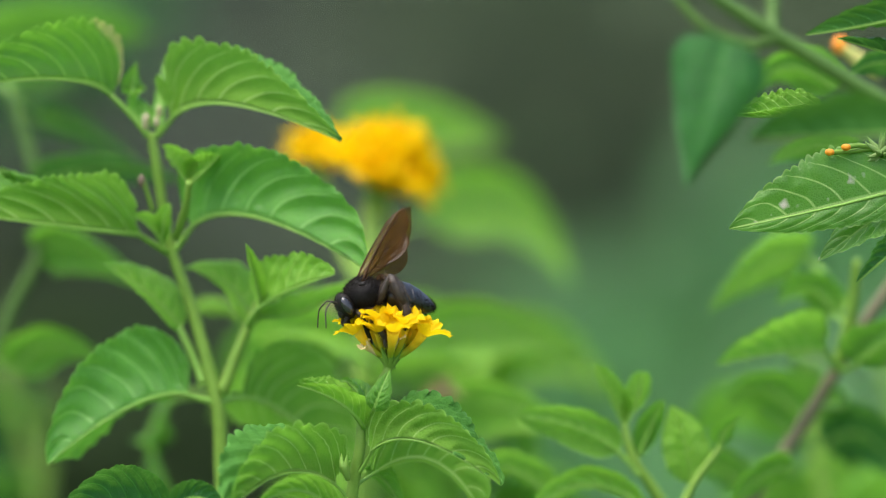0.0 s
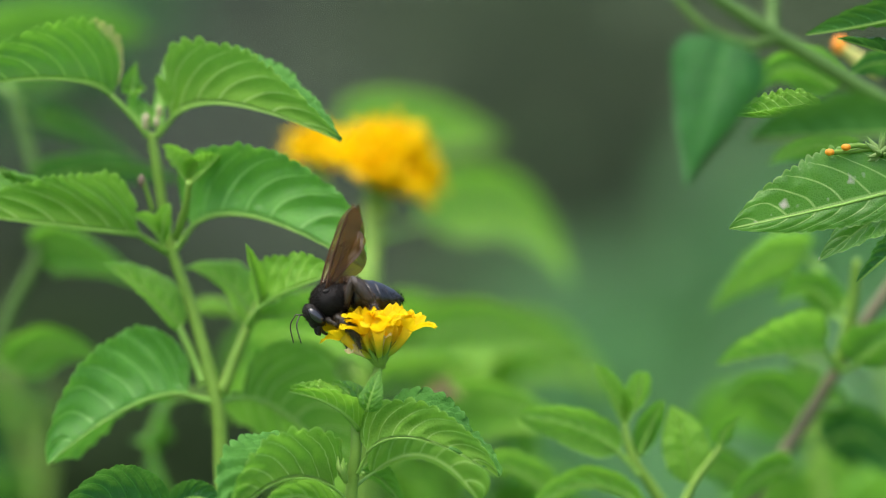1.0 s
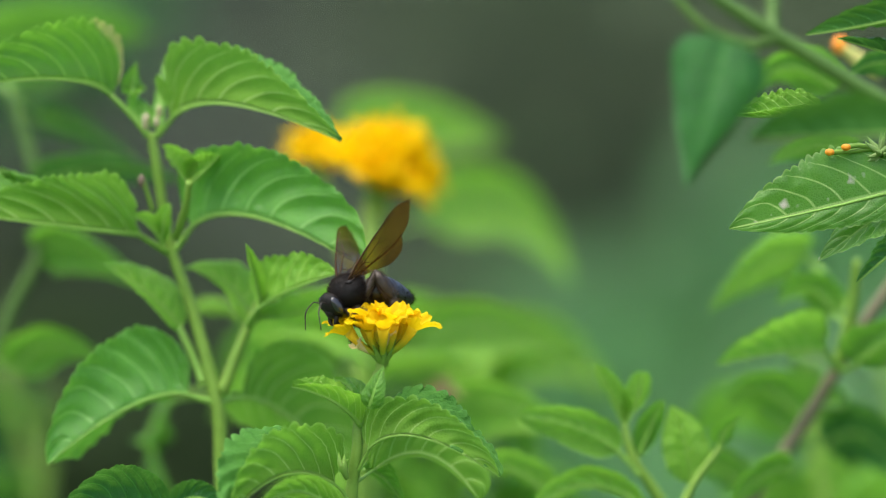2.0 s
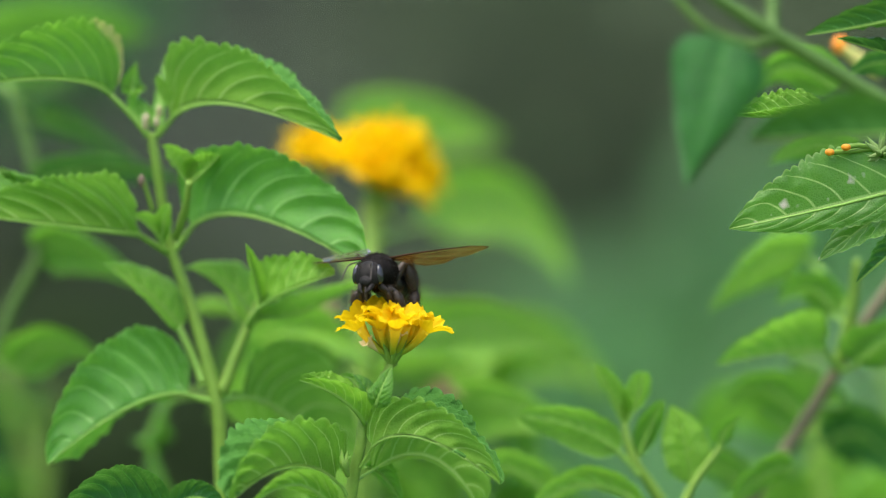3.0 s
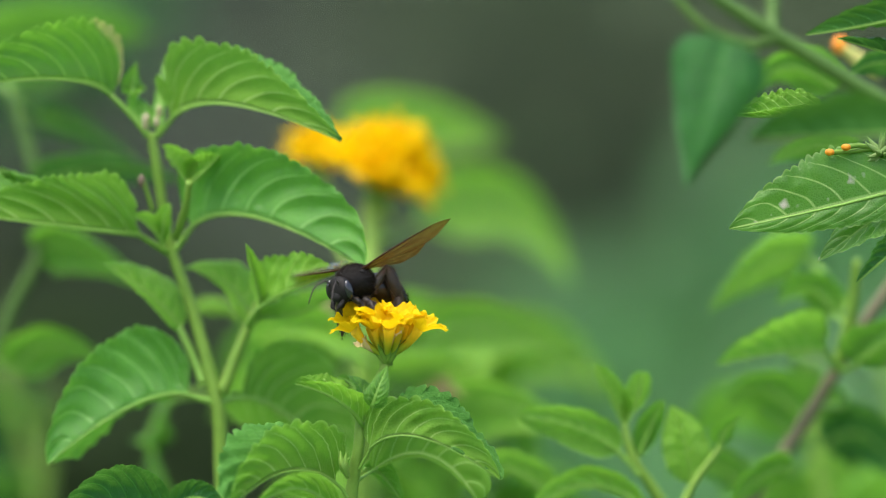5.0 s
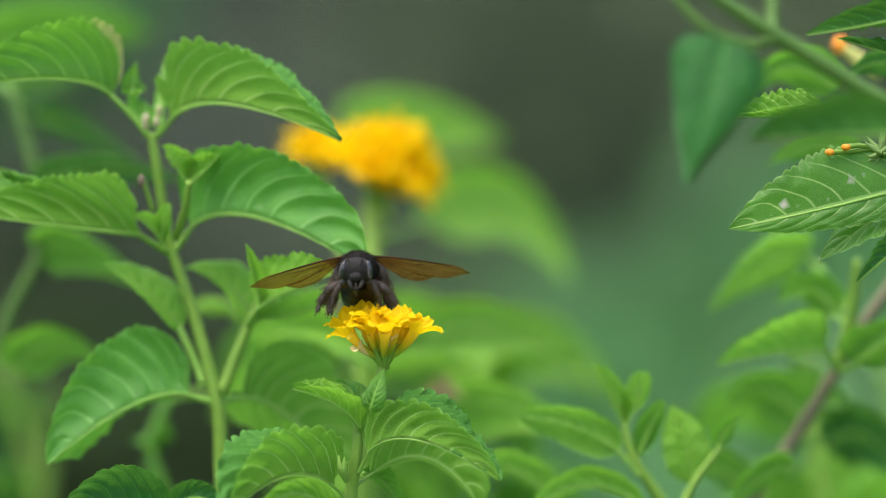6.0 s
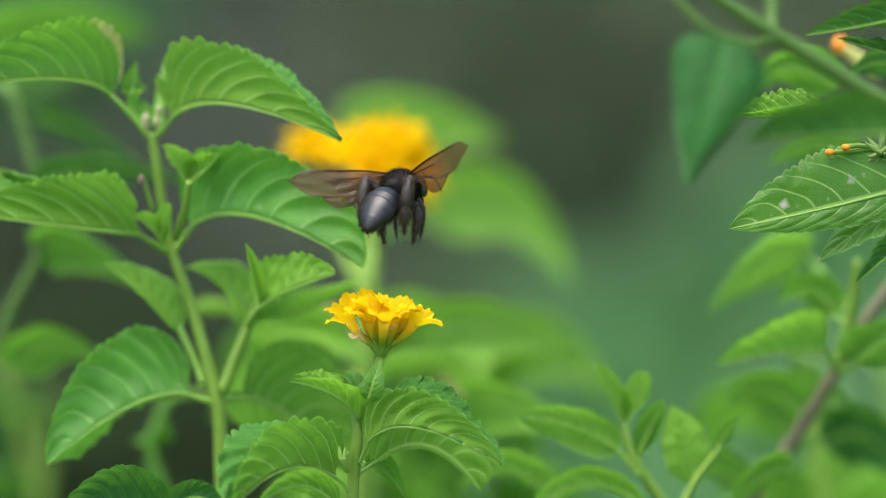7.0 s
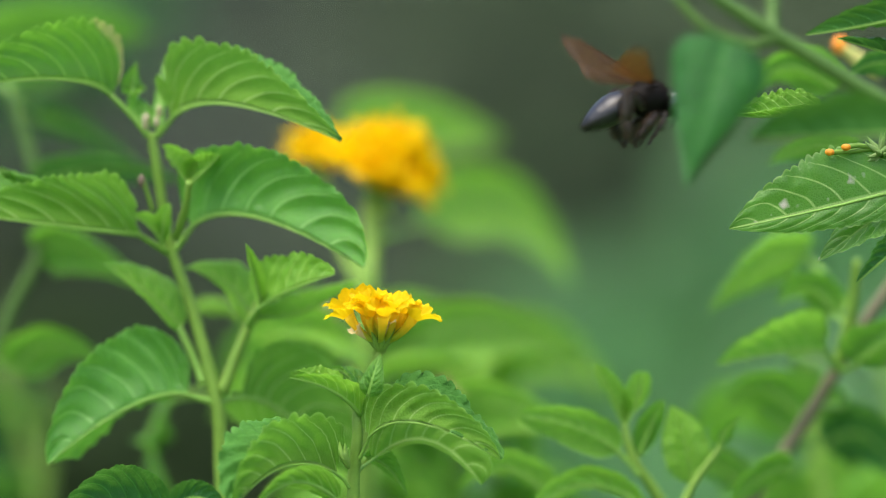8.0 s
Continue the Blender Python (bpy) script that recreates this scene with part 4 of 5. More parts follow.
def bee_leg(side, hip, joints, radii, hairs, hair_len, seed, hair_material):
    """One leg: coxa, femur, tibia and a tarsus of small joints, in its own space from the hip."""
    rng = random.Random(seed)
    bm = bmesh.new()
    pts = [Vector((x, y * side, z)) for x, y, z in joints]
    for (p, q), r in zip(zip(pts, pts[1:]), radii):
        n = 5
        line = [p.lerp(q, i / n) for i in range(n + 1)]
        tube(bm, line, [r * 0.6, r * 1.05, r, r * 0.6], 10)
        ball(bm, q, (r * 0.62,) * 3, seg=10, rings=6)
    a, b = pts[-1], pts[-1] + (pts[-1] - pts[-2]).normalized() * 0.5
    for k in (-1, 1):
        spike(bm, b, ((b - a).normalized() + Vector((0, 0.8 * k, -0.4))).normalized(), 0.7, 0.12)
    leg = part("leg", scaled(bm), LEG, bee, local=True)
    leg.matrix_basis = hinge(hip[0], hip[1] * side, hip[2])
    bm = bmesh.new()
    for (p, q), r, h in zip(zip(pts, pts[1:]), radii, hairs):
        t = (q - p).normalized()
        for _ in range(h):
            w = Vector((rng.gauss(0, 1), rng.gauss(0, 1), rng.gauss(0, 1)))
            w = (w - t * w.dot(t)).normalized()
            spike(bm, p.lerp(q, rng.random()) + w * r * 0.9, (w + t * rng.uniform(0.3, 1.2)).normalized(), hair_len * rng.uniform(0.5, 1.1), 0.06)
    part("leg_hair", scaled(bm), hair_material, leg, "short dark brown bristles", local=True)
    return leg


def bee_wing(side):
    """Fore wing with its veins, and the hind wing hooked behind it; the span runs along y."""
    def fore_back(f):
        if f < 0.7:
            return -0.5 - 5.9 * math.sin(math.pi / 2 * f / 0.7) ** 1.25
        return -6.4 + 3.6 * ((f - 0.7) / 0.3) ** 1.9

    def fore(f):
        front = 0.45 * math.sin(math.pi * f) - 2.3 * max(0.0, (f - 0.78) / 0.22) ** 2.2
        return front, min(fore_back(f), front - 0.3)

    def hind(f):
        front = fore_back(f * 14.4 / 21) + 0.5
        return front, front - 0.3 - 3.5 * max(0.0, math.sin(math.pi * f ** 1.5)) ** 0.7

    def membrane(span, edges, drop):
        bm = bmesh.new()
        n, m = 30, 10
        rows = []
        for i in range(n + 1):
            f = i / n
            front, back = edges(f)
            row = []
            for j in range(m + 1):
                g = j / m
                x = front + (back - front) * g
                row.append(bm.verts.new((x, side * span * (f + 0.03 * math.sin(math.pi * g) * f ** 6), drop + 0.14 * math.sin(g * 14) * math.sin(f * 9) * (1 - f * 0.5) - 0.3 * g * g + 0.08 * math.sin(f * 23 + g * 5) * g)))
            rows.append(row)
        for r0, r1 in zip(rows, rows[1:]):
            for j in range(m):
                bm.faces.new((r0[j], r1[j], r1[j + 1], r0[j + 1]))
        return bm
    wing = part("wing", scaled(membrane(21.8, fore, 0.0)), WING, bee, "smoky amber-brown translucent wing", local=True)
    wing.matrix_basis = hinge(0.8, 2.6 * side, 3.0)
    part("hind_wing", scaled(membrane(14.4, hind, -0.15)), WING, wing, "smoky amber-brown hind wing", local=True)
    bm = bmesh.new()
    for pts, r in ((((0, 0, 0), (0.45, 6, 0.05), (0.2, 13, 0.05), (-0.6, 18.0, 0.05)), 0.26), (((-0.3, 0, 0), (-1.2, 5, 0.05), (-1.6, 10, 0.05), (-1.2, 14.5, 0.05)), 0.14),
                   (((-0.6, 0, 0), (-3.0, 4.5, 0), (-4.3, 8.5, 0)), 0.12), (((-1.2, 5, 0.05), (-3.4, 6.5, 0), (-4.6, 11, 0)), 0.09), (((-1.6, 10, 0.05), (-3.4, 12.0, 0), (-4.6, 13.5, 0)), 0.08), (((0.3, 10.5, 0), (-1.5, 11.5, 0.0), (-3.4, 12.0, 0)), 0.08)):
        tube(bm, smooth_line([Vector((x, y * side, z)) for x, y, z in pts], 6), [r, r * 0.7, r * 0.4], 6)
    part("venation", scaled(bm), VEIN, wing, "dark wing veins", local=True)
    return wing


def build_bee():
    rng = random.Random(77)
    # thorax
    bm = bmesh.new()
    ball(bm, (0, 0, 0), (4.2, 4.2, 3.9), seg=28, rings=18)
    ball(bm, (-2.4, 0, 1.6), (1.6, 2.2, 1.5), seg=16, rings=10)
    for s in (-1, 1):
        ball(bm, (0.9, 2.9 * s, 2.4), (0.9, 0.7, 0.6), seg=12, rings=8)
    tube(bm, [Vector((-3.4, 0, -0.4)), Vector((-4.4, 0, -0.8)), Vector((-5.2, 0, -1.0))], [1.5, 1.1, 1.5], 12)
    thorax = part("thorax", scaled(bm), PELT, bee, "black thorax", local=True)
    bm = bmesh.new()
    fuzz(bm, rng, (0, 0, 0), (4.2, 4.2, 3.9), 5200, 1.0, r=0.05)
    part("thorax_hair", scaled(bm), FUZZ, thorax, "short velvety black hair", local=True)
    # abdomen: overlapping rings that taper to the tip
    bm = bmesh.new()
    n, sides = 60, 28
    rows = []
    for i in range(n + 1):
        f = i / n
        x = -4.6 - 11.6 * f
        prof = max(0.02, math.sin(math.pi * (0.10 + 0.90 * f) ** 0.82)) ** 0.62
        step = 1 + 0.035 * (1 - (f * 6) % 1) ** 2
        zc = -0.8 - 3.2 * f ** 1.5
        rows.append([bm.verts.new((x, 4.4 * prof * step * math.cos(math.tau * s / sides), zc + 3.9 * prof * step * math.sin(math.tau * s / sides) * (1.0 if math.sin(math.tau * s / sides) > 0 else 0.85))) for s in range(sides)])
    for r0, r1 in zip(rows, rows[1:]):
        for s in range(sides):
            bm.faces.new((r0[s], r0[(s + 1) % sides], r1[(s + 1) % sides], r1[s]))
    bm.faces.new(rows[0][::-1])
    bm.faces.new(rows[-1])
    bmesh.ops.recalc_face_normals(bm, faces=bm.faces)
    abdomen = part("abdomen", scaled(bm), CHITIN, bee, "glossy black banded abdomen", local=True)
    bm = bmesh.new()
    for _ in range(700):
        f = rng.random() ** 0.6
        w = rng.uniform(0, math.tau)
        prof = max(0.02, math.sin(math.pi * (0.10 + 0.90 * f) ** 0.82)) ** 0.62
        d = Vector((-0.9, math.cos(w), math.sin(w))).normalized()
        if math.sin(w) > 0.5 and f < 0.85:
            continue
        spike(bm, Vector((-4.6 - 11.6 * f, 4.3 * prof * math.cos(w), -0.8 - 3.2 * f ** 1.5 + 3.9 * prof * math.sin(w) * (1 if math.sin(w) > 0 else 0.85))), d, rng.uniform(0.5, 1.1), 0.05)
    part("abdomen_hair", scaled(bm), FUZZ, abdomen, "sparse black side hair", local=True)
    # head
    bm = bmesh.new()
    ball(bm, (1.9, 0, -0.9), (1.9, 3.3, 3.1), seg=24, rings=16)
    ball(bm, (3.2, 0, -2.2), (1.0, 1.6, 1.3), seg=14, rings=10)
    head = part("head", scaled(bm), PELT, bee, "broad black head", local=True)
    head.matrix_basis = hinge(3.0, 0, -0.5)
    for s in (-1, 1):
        bm = bmesh.new()
        ball(bm, (2.1, 2.75 * s, -0.7), (1.15, 0.85, 2.2), Euler((radians(8 * s), 0, radians(14 * s))).to_matrix().to_4x4(), seg=18, rings=14)
        part("eye", scaled(bm), EYE, head, "smooth dark compound eye", local=True)
        bm = bmesh.new()
        tube(bm, smooth_line([Vector((2.9, 0.95 * s, 0.0)), Vector((4.2, 1.6 * s, 1.5)), Vector((4.6, 1.9 * s, 1.8))], 4), [0.17, 0.14, 0.14], 8)
        tube(bm, smooth_line([Vector((4.6, 1.9 * s, 1.8)), Vector((6.9, 2.9 * s, 0.7)), Vector((8.9, 3.5 * s, -2.6))], 6), [0.14, 0.16, 0.13], 8)
        part("antenna", scaled(bm), LEG, head, "thin elbowed antenna", local=True)
        bm = bmesh.new()
        tube(bm, smooth_line([Vector((2.9, 1.4 * s, -3.0)), Vector((3.9, 1.1 * s, -4.2)), Vector((4.0, 0.2 * s, -5.0))], 5), [0.6, 0.5, 0.12], 8)
        part("mandible", scaled(bm), PELT, head, local=True)
    bm = bmesh.new()
    tube(bm, smooth_line([Vector((2.8, 0, -3.3)), Vector((3.0, 0, -5.0)), Vector((2.4, 0, -6.6))], 5), [0.5, 0.4, 0.15], 8)
    part("tongue", scaled(bm), LEG, head, local=True)
    bm = bmesh.new()
    fuzz(bm, rng, (1.9, 0, -0.9), (1.9, 3.3, 3.1), 800, 0.5, (0.2, 0, 0.2), r=0.05)
    part("head_hair", scaled(bm), FUZZ, head, "short black face hair", local=True)
    legs = []
    for s in (1, -1):
        legs.append((s, "front", bee_leg(s, (2.4, 1.6, -3.2), ((0, 0, 0), (1.0, 1.8, -1.2), (2.2, 2.4, -4.2), (2.8, 2.2, -6.4), (3.4, 2.0, -8.0)), (0.75, 0.65, 0.4, 0.3), (60, 110, 70, 20), 0.6, 80 + s, BROWN_HAIR)))
        legs.append((s, "middle", bee_leg(s, (0.2, 2.0, -3.4), ((0, 0, 0), (-0.2, 2.2, -1.2), (-0.6, 3.4, -4.6), (-0.4, 3.2, -7.2), (0.2, 3.0, -9.0)), (1.0, 1.15, 0.8, 0.4), (110, 260, 200, 40), 0.9, 90 + s, BROWN_HAIR)))
        legs.append((s, "hind", bee_leg(s, (-2.2, 2.4, -2.2), ((0, 0, 0), (-3.0, 2.8, 5.6), (-5.6, 3.4, -0.8), (-5.4, 3.2, -4.6), (-5.0, 3.0, -6.6)), (1.0, 1.4, 1.15, 0.4), (160, 460, 360, 50), 1.0, 100 + s, BROWN_HAIR)))
    return head, bee_wing(1), bee_wing(-1), legs


bee = thing("carpenter_bee", mm((-17.3, 0, -8.8)), "large black carpenter bee with smoky amber wings visiting the flower", "bee")
bee_head, left_wing, right_wing, bee_legs = build_bee()


def motions():
    walk(sprig_plant, [
        (0, spot(-11.69, 0, -25.50, 0, 0.0, 0)),
        (0.5, spot(-13.41, 0, -24.54, 0, -2.2, 0)),
        (1, spot(-13.87, 0, -25.44, 0, -4.0, 0)),
        (1.5, spot(-13.87, 0, -24.93, 0, -4.2, 0)),
        (3, spot(-11.22, 0, -24.73, 0, 1.1, 0)),
        (3.5, spot(-13.87, 0, -24.69, 0, -4.2, 0)),
        (4, spot(-15.48, 0, -25.81, 0, -6.0, 0)),
        (4.5, spot(-12.26, 0, -24.44, 0, -1.1, 0)),
        (6, spot(-13.00, 0, -25.50, 0, -2.2, 0)),
        (6.5, spot(-14.36, 0, -23.10, 0, -5.2, 0)),
        (7, spot(-13.62, 0, -23.10, 0, -4.2, 0)),
        (7.5, spot(-15.33, 0, -22.58, 0, -5.4, 0)),
        (8, spot(-13.80, 0, -22.08, 0, -4.9, 0)),
    ])
    foot = yellow_head.matrix_basis.copy()
    walk(yellow_head, [(t, foot @ m) for t, m in [
        (0, pose(0, 0, 0, 0, -0.0, 0)),
        (0.5, pose(0, 0, 0, 0, -1.8, 0)),
        (1.0, pose(0, 0, 0, 0, -4.6, 0)),
        (1.5, pose(0, 0, 0, 0, -3.6, 0)),
        (3.0, pose(0, 0, 0, 0, -1.1, 0)),
        (3.5, pose(0, 0, 0, 0, -1.6, 0)),
        (4.0, pose(0, 0, 0, 0, -3.5, 0)),
        (4.5, pose(0, 0, 0, 0, -0.9, 0)),
        (6.0, pose(0, 0, 0, 0, -1.8, 0)),
        (6.5, pose(0, 0, 0, 0, 4.4, 0)),
        (7.0, pose(0, 0, 0, 0, 4.4, 0)),
        (7.5, pose(0, 0, 0, 0, 3.4, 0)),
        (8.0, pose(0, 0, 0, 0, 4.9, 0)),
    ]])
    walk(bee, [
        (0, spot(-17.5, 0, -10.1, 0, 4, 196)),
        (0.2, spot(-19, 0, -10, 0, 5, 196)),
        (0.4, spot(-21.4, 0, -10.1, 0, 8, 196)),
        (0.6, spot(-23.1, 0, -11.1, 0, 12, 196)),
        (0.8, spot(-24.6, 0, -11.6, 0, 15, 195)),
        (1, spot(-24.9, 0, -11.4, 0, 15, 195)),
        (1.2, spot(-25.9, 0, -11.8, 0, 15, 195)),
        (1.5, spot(-24.9, 0, -10.8, 0, 14, 196)),
        (1.7, spot(-23.6, 0, -11.3, 0, 12, 198)),
        (2.2, spot(-19.4, 0, -8, 0, 6, 222)),
        (2.8, spot(-15.9, 0, -6.1, 0, -10, 246)),
        (3, spot(-14.4, 0, -5.1, 0, -12, 247)),
        (3.2, spot(-16.7, 0, -5.1, 0, -12, 248)),
        (3.4, spot(-20.1, 0, -6.1, 0, -8, 246)),
        (3.5, spot(-21.4, 0, -6.8, 0, -6, 245)),
        (3.6, spot(-22.4, 0, -7.6, 0, -5, 245)),
        (3.8, spot(-23.9, 0, -8.7, 0, -2, 244)),
        (4, spot(-24, 0, -9.6, 0, -2, 242)),
        (4.2, spot(-22.9, 0, -9, 0, -2, 236)),
        (4.4, spot(-20.1, 0, -8, 0, -3, 228)),
        (4.5, spot(-18.2, 0, -7.3, 0, -4, 224)),
        (4.7, spot(-17.9, 0, -7.6, 0, -3, 222)),
        (5.2, spot(-20.6, 0, -7.3, 0, -3, 232)),
        (5.8, spot(-21.6, 0, -6.8, 0, -6, 246)),
        (5.9, spot(-20.1, 0, -5.8, 0, -14, 252)),
        (6, spot(-18.7, 0, -4.6, 0, -24, 266)),
        (6.1, spot(-17.2, 0, -3.2, 0, -32, 270)),
        (6.2, spot(-16.2, 0, -1.4, 0, -40, 272)),
        (6.3, spot(-15.7, 0, -1.1, 0, -44, 276)),
        (6.4, spot(-15.4, 0, 0.4, 0, -40, 308)),
        (6.5, spot(-14.4, 0, 3.3, 0, -34, 341)),
        (6.6, spot(-14.7, 0, 5.5, 0, -22, 356)),
        (6.7, spot(-11.1, 2, 10.3, 0, -26, 12)),
        (6.8, spot(-10.8, 3, 11.1, 0, -28, 28)),
        (6.9, spot(-10.5, 4, 13.1, 0, -26, 44)),
        (7, spot(-9.5, 5, 13.5, 0, -20, 58)),
        (7.1, spot(-9.4, 5, 13.3, 0, -14, 56)),
        (7.2, spot(-6.7, 6, 13.7, 0, -14, 56)),
        (7.3, spot(-2.5, 6, 14.6, 0, -14, 58)),
        (7.4, spot(2.2, 7, 14.9, 0, -14, 58)),
        (7.5, spot(7.1, 7, 16.1, 0, -16, 54)),
        (7.6, spot(12.9, 8, 19.1, 0, -20, 46)),
        (7.7, spot(18.2, 8, 21.2, 0, -18, 42)),
        (7.8, spot(25.5, 9, 26.2, 0, -20, 30)),
        (7.9, spot(34.8, 10, 30.4, 0, -22, 16)),
        (8, spot(45.6, 10, 33.4, 0, -9, 14)),
    ])
    walk(left_wing, [
        (0, hinge(0.8, 2.6, 3, 86, -39, 33)),
        (0.2, hinge(0.8, 2.6, 3, 91, -40, 32)),
        (0.4, hinge(0.8, 2.6, 3, 90, -39, 32)),
        (0.6, hinge(0.8, 2.6, 3, 91, -36, 30)),
        (0.8, hinge(0.8, 2.6, 3, 89, -38, 32)),
        (1, hinge(0.8, 2.6, 3, 89, -40, 32)),
        (1.2, hinge(0.8, 2.6, 3, 86, -38, 33)),
        (1.5, hinge(0.8, 2.6, 3, 86, -38, 32)),
        (1.7, hinge(0.8, 2.6, 3, 83, -30, 27)),
        (2.2, hinge(0.8, 2.6, 3, 47, -32, 22)),
        (2.8, hinge(0.8, 2.6, 3, 25, -7, 17)),
        (3, hinge(0.8, 2.6, 3, 13, -6, 19)),
        (3.2, hinge(0.8, 2.6, 3, 23, -5, 16)),
        (3.4, hinge(0.8, 2.6, 3, 39, 6, 45)),
        (3.5, hinge(0.8, 2.6, 3, 43, -0, 49)),
        (3.6, hinge(0.8, 2.6, 3, 46, 9, 38)),
        (3.8, hinge(0.8, 2.6, 3, 51, -9, 50)),
        (4, hinge(0.8, 2.6, 3, 49, -1, 46)),
        (4.2, hinge(0.8, 2.6, 3, 42, -14, 20)),
        (4.4, hinge(0.8, 2.6, 3, 39, -14, 29)),
        (4.5, hinge(0.8, 2.6, 3, 40, -17, 37)),
        (4.7, hinge(0.8, 2.6, 3, 35, -15, 36)),
        (5.2, hinge(0.8, 2.6, 3, 36, -15, 26)),
        (5.8, hinge(0.8, 2.6, 3, 35, -19, 41)),
        (5.9, hinge(0.8, 2.6, 3, 27, -9, 34)),
        (6, hinge(0.8, 2.6, 3, -4, -3, 7)),
        (6.1, hinge(0.8, 2.6, 3, -6, -21, 6)),
        (6.2, hinge(0.8, 2.6, 3, -12, -7, 10)),
        (6.3, hinge(0.8, 2.6, 3, -10, 0, 1)),
        (6.4, hinge(0.8, 2.6, 3, 8, 8, 8)),
        (6.5, hinge(0.8, 2.6, 3, -15, 8, -29)),
        (6.6, hinge(0.8, 2.6, 3, 42, -14, -26)),
        (6.7, hinge(0.8, 2.6, 3, 36, 12, 38)),
        (6.75, hinge(0.8, 2.6, 3, 18, 13, -11)),
        (6.8, hinge(0.8, 2.6, 3, 6, 0, -58)),
        (6.9, hinge(0.8, 2.6, 3, -23, -27, 7)),
        (7, hinge(0.8, 2.6, 3, 18, -45, 17)),
        (7.1, hinge(0.8, 2.6, 3, 6, -2, -11)),
        (7.2, hinge(0.8, 2.6, 3, -35, 49, -19)),
        (7.25, hinge(0.8, 2.6, 3, -3, 3, 4)),
        (7.3, hinge(0.8, 2.6, 3, 18, -48, 3)),
        (7.4, hinge(0.8, 2.6, 3, 4, -12, 31)),
        (7.5, hinge(0.8, 2.6, 3, -13, -35, 15)),
        (7.6, hinge(0.8, 2.6, 3, 18, -31, -9)),
        (7.7, hinge(0.8, 2.6, 3, -1, -16, -11)),
        (7.8, hinge(0.8, 2.6, 3, 14, -32, 15)),
        (7.85, hinge(0.8, 2.6, 3, 28, 20, 16)),
        (7.9, hinge(0.8, 2.6, 3, 66, 67, 47)),
        (8, hinge(0.8, 2.6, 3, 44, -21, 36)),
    ])
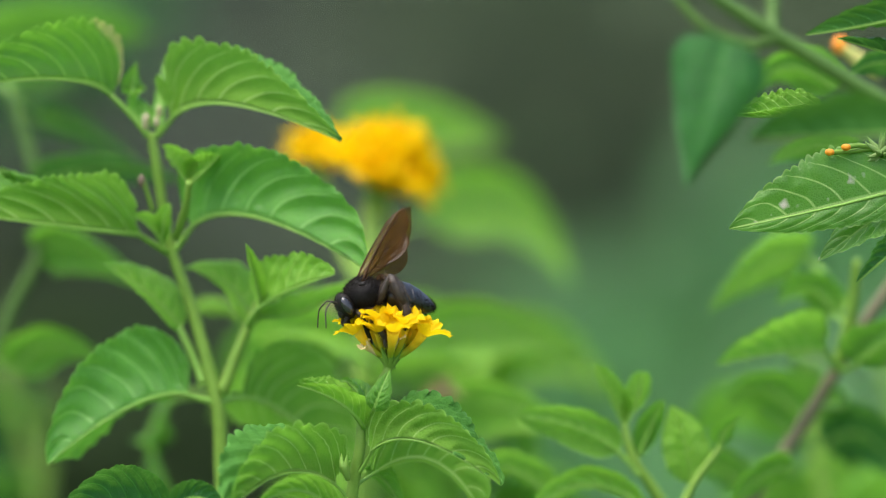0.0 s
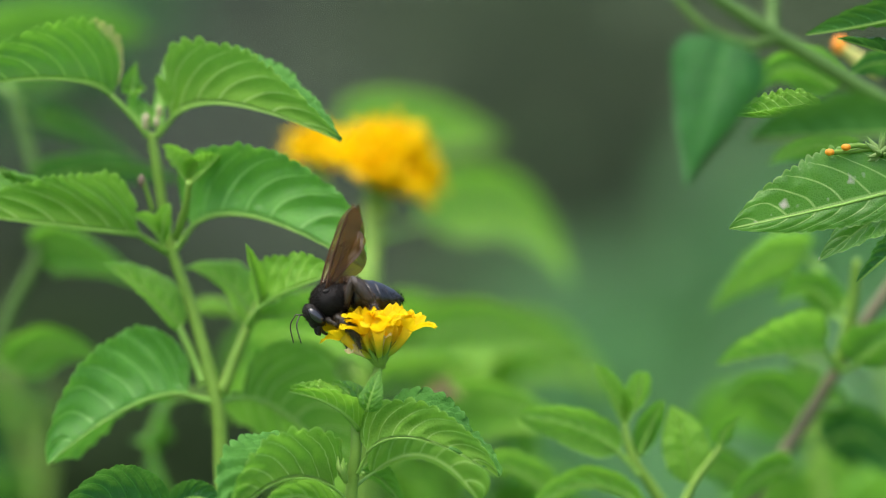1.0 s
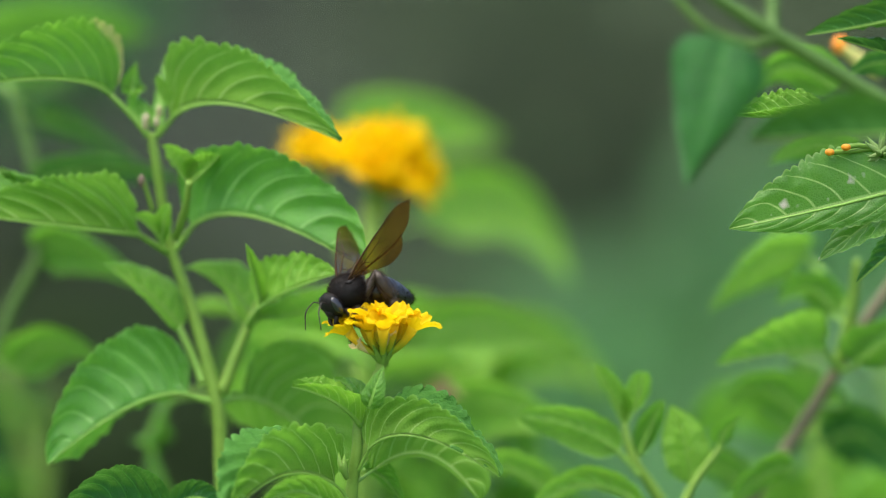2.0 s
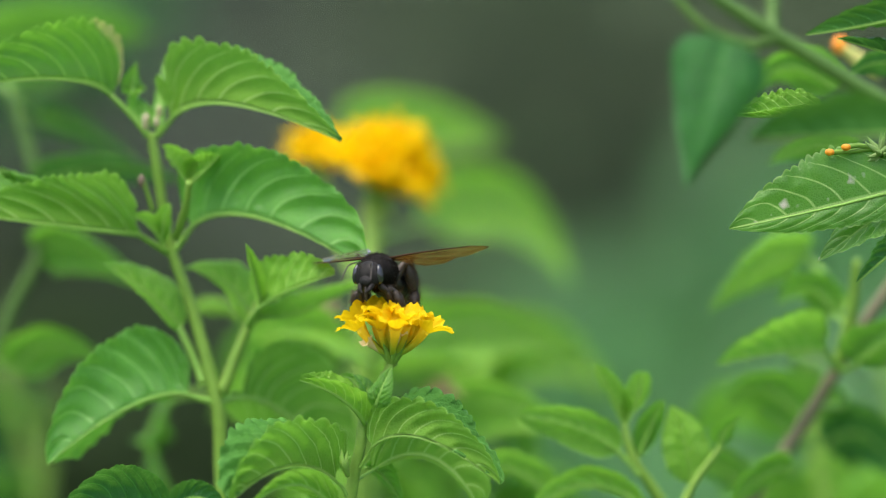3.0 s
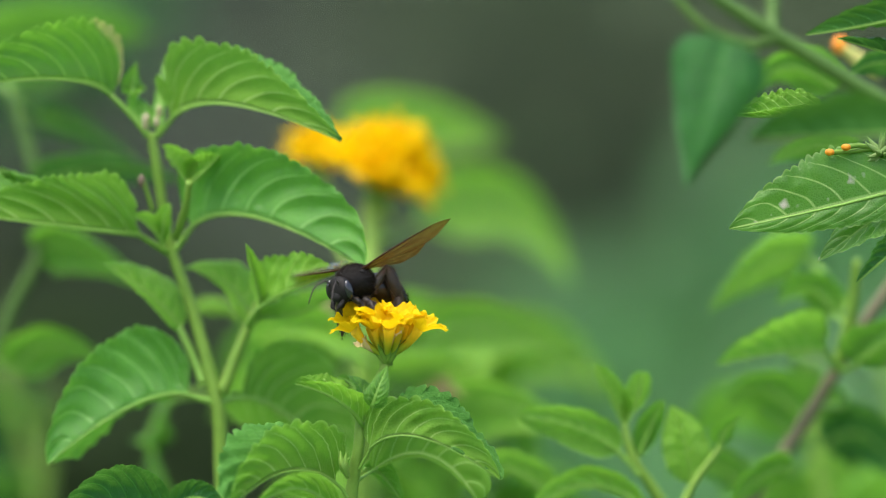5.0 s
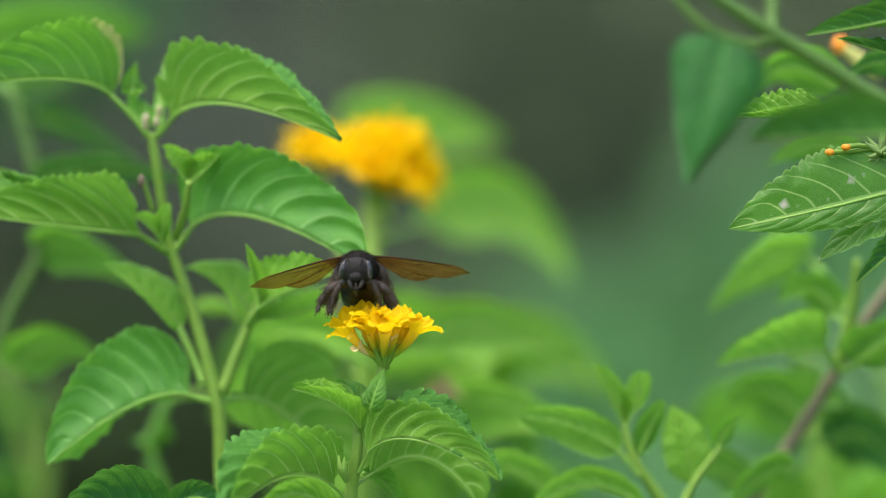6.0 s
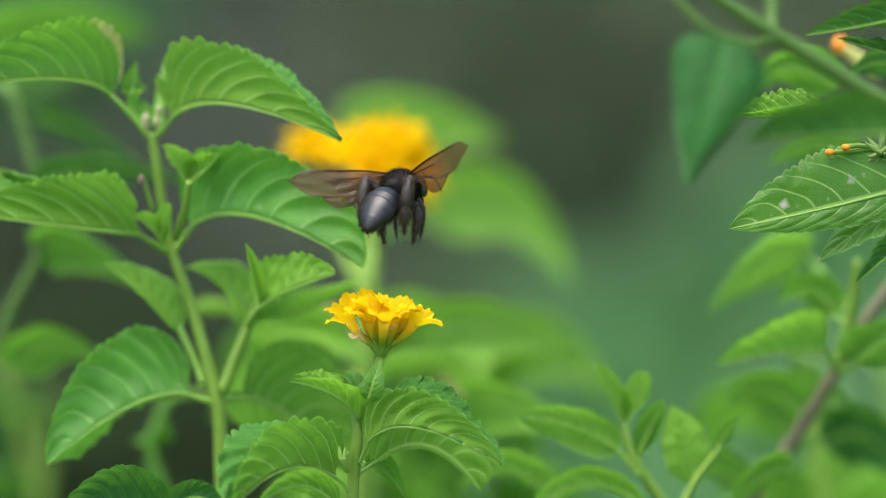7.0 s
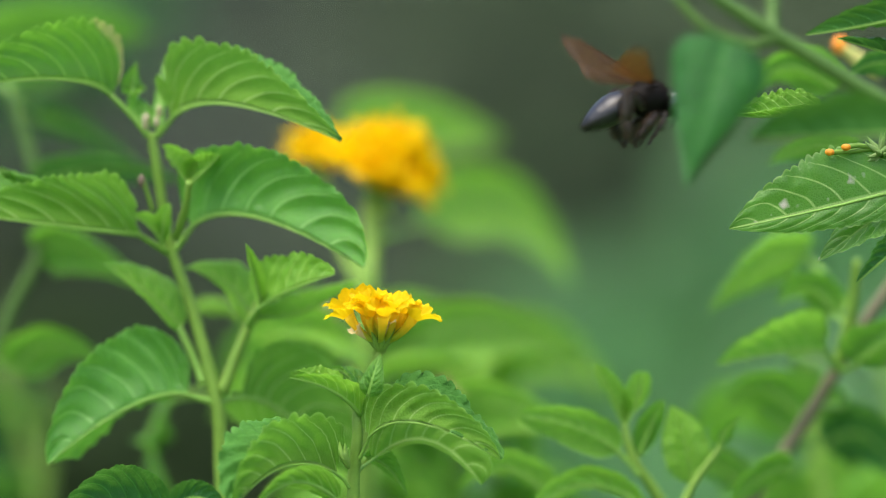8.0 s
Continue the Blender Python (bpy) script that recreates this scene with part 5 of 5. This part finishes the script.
    walk(right_wing, [
        (0, hinge(0.8, -2.6, 3, -45, -3, -50)),
        (0.2, hinge(0.8, -2.6, 3, -45, -0, -49)),
        (0.4, hinge(0.8, -2.6, 3, -46, -1, -49)),
        (0.5, hinge(0.8, -2.6, 3, -55, -27, -17)),
        (0.6, hinge(0.8, -2.6, 3, -84, -42, 30)),
        (0.7, hinge(0.8, -2.6, 3, -56, -28, -17)),
        (0.8, hinge(0.8, -2.6, 3, -47, -3, -50)),
        (1, hinge(0.8, -2.6, 3, -45, -3, -49)),
        (1.2, hinge(0.8, -2.6, 3, -46, -5, -51)),
        (1.5, hinge(0.8, -2.6, 3, -46, -5, -52)),
        (1.6, hinge(0.8, -2.6, 3, -59, -29, -18)),
        (1.7, hinge(0.8, -2.6, 3, -88, -39, 28)),
        (2.2, hinge(0.8, -2.6, 3, -12, -18, -24)),
        (2.8, hinge(0.8, -2.6, 3, 6, 34, -22)),
        (3, hinge(0.8, -2.6, 3, -2, 31, -29)),
        (3.2, hinge(0.8, -2.6, 3, 11, 36, -16)),
        (3.4, hinge(0.8, -2.6, 3, 4, 26, -16)),
        (3.5, hinge(0.8, -2.6, 3, 0, 18, -7)),
        (3.6, hinge(0.8, -2.6, 3, 1, 14, 25)),
        (3.8, hinge(0.8, -2.6, 3, 9, 12, 28)),
        (4, hinge(0.8, -2.6, 3, 6, 12, 25)),
        (4.2, hinge(0.8, -2.6, 3, 3, 17, -3)),
        (4.4, hinge(0.8, -2.6, 3, 9, 28, -4)),
        (4.5, hinge(0.8, -2.6, 3, 13, 32, 1)),
        (4.7, hinge(0.8, -2.6, 3, 8, 30, -3)),
        (5.2, hinge(0.8, -2.6, 3, 5, 22, -6)),
        (5.8, hinge(0.8, -2.6, 3, 2, 18, -0)),
        (5.9, hinge(0.8, -2.6, 3, 2, 1, -8)),
        (6, hinge(0.8, -2.6, 3, 15, -2, -3)),
        (6.1, hinge(0.8, -2.6, 3, 14, -20, -13)),
        (6.2, hinge(0.8, -2.6, 3, 8, 4, -9)),
        (6.3, hinge(0.8, -2.6, 3, 4, 4, -11)),
        (6.4, hinge(0.8, -2.6, 3, -26, -2, -28)),
        (6.5, hinge(0.8, -2.6, 3, -46, -22, -43)),
        (6.55, hinge(0.8, -2.6, 3, -7, 15, -10)),
        (6.6, hinge(0.8, -2.6, 3, 53, 11, 52)),
        (6.65, hinge(0.8, -2.6, 3, 131, -4, 73)),
        (6.7, hinge(0.8, -2.6, 3, -150, -27, 62)),
        (6.75, hinge(0.8, -2.6, 3, -79, -50, -1)),
        (6.8, hinge(0.8, -2.6, 3, -23, -14, -48)),
        (6.85, hinge(0.8, -2.6, 3, -10, -16, 1)),
        (6.9, hinge(0.8, -2.6, 3, -3, -27, 51)),
        (7, hinge(0.8, -2.6, 3, -40, -45, 20)),
        (7.1, hinge(0.8, -2.6, 3, -21, -30, 1)),
        (7.2, hinge(0.8, -2.6, 3, 40, -43, -2)),
        (7.3, hinge(0.8, -2.6, 3, -33, -50, 20)),
        (7.4, hinge(0.8, -2.6, 3, -23, 16, -14)),
        (7.45, hinge(0.8, -2.6, 3, 1, -8, 9)),
        (7.5, hinge(0.8, -2.6, 3, 16, -39, 24)),
        (7.55, hinge(0.8, -2.6, 3, -12, -15, 7)),
        (7.6, hinge(0.8, -2.6, 3, -43, -2, -18)),
        (7.65, hinge(0.8, -2.6, 3, -4, -18, 7)),
        (7.7, hinge(0.8, -2.6, 3, 33, -46, 20)),
        (7.8, hinge(0.8, -2.6, 3, 34, -19, 12)),
        (7.85, hinge(0.8, -2.6, 3, 10, -30, 0)),
        (7.9, hinge(0.8, -2.6, 3, 9, 29, -29)),
        (8, hinge(0.8, -2.6, 3, -23, 8, -21)),
    ])
    walk(bee_head, [(0.0, hinge(3.0, 0, -0.5, 0, 25, 0)), (1.7, hinge(3.0, 0, -0.5, 0, 30, 0)), (2.8, hinge(3.0, 0, -0.5, 0, 8, 0)), (3.5, hinge(3.0, 0, -0.5, 0, 12, 0)), (4.7, hinge(3.0, 0, -0.5, 0, 15, 0)),
                    (5.8, hinge(3.0, 0, -0.5, 0, 12, 0)), (6.0, hinge(3.0, 0, -0.5, 0, 26, 0)), (6.3, hinge(3.0, 0, -0.5, 0, 27, 0)), (6.7, hinge(3.0, 0, -0.5, 0, 18, 0)), (8.0, hinge(3.0, 0, -0.5, 0, 10, 0))])
    for s, which, leg in bee_legs:
        at = leg.matrix_basis.copy()
        fold = {"front": (-6 * s, 72, 0), "middle": (6 * s, 20, 0), "hind": (8 * s, 0, 0)}[which]
        drop = {"front": (-4 * s, 40, 0), "middle": (-8 * s, 32, 0), "hind": (-6 * s, 16, 0)}[which]
        tuck = {"front": (0, 60, 0), "middle": (-4 * s, 45, 0), "hind": (-4 * s, -8, 0)}[which]
        spread = {"front": (18 * s, 48, 0), "middle": (34 * s, 22, 0), "hind": (16 * s, 6, 0)}[which]
        walk(leg, [(0.0, at @ pose(0, 0, 0, *fold)), (5.8, at @ pose(0, 0, 0, *fold)), (6.05, at @ pose(0, 0, 0, *spread)), (6.3, at @ pose(0, 0, 0, *spread)), (6.5, at @ pose(0, 0, 0, *drop)), (6.9, at @ pose(0, 0, 0, *drop)), (7.6, at @ pose(0, 0, 0, *tuck)), (8.0, at @ pose(0, 0, 0, *tuck))])


motions()
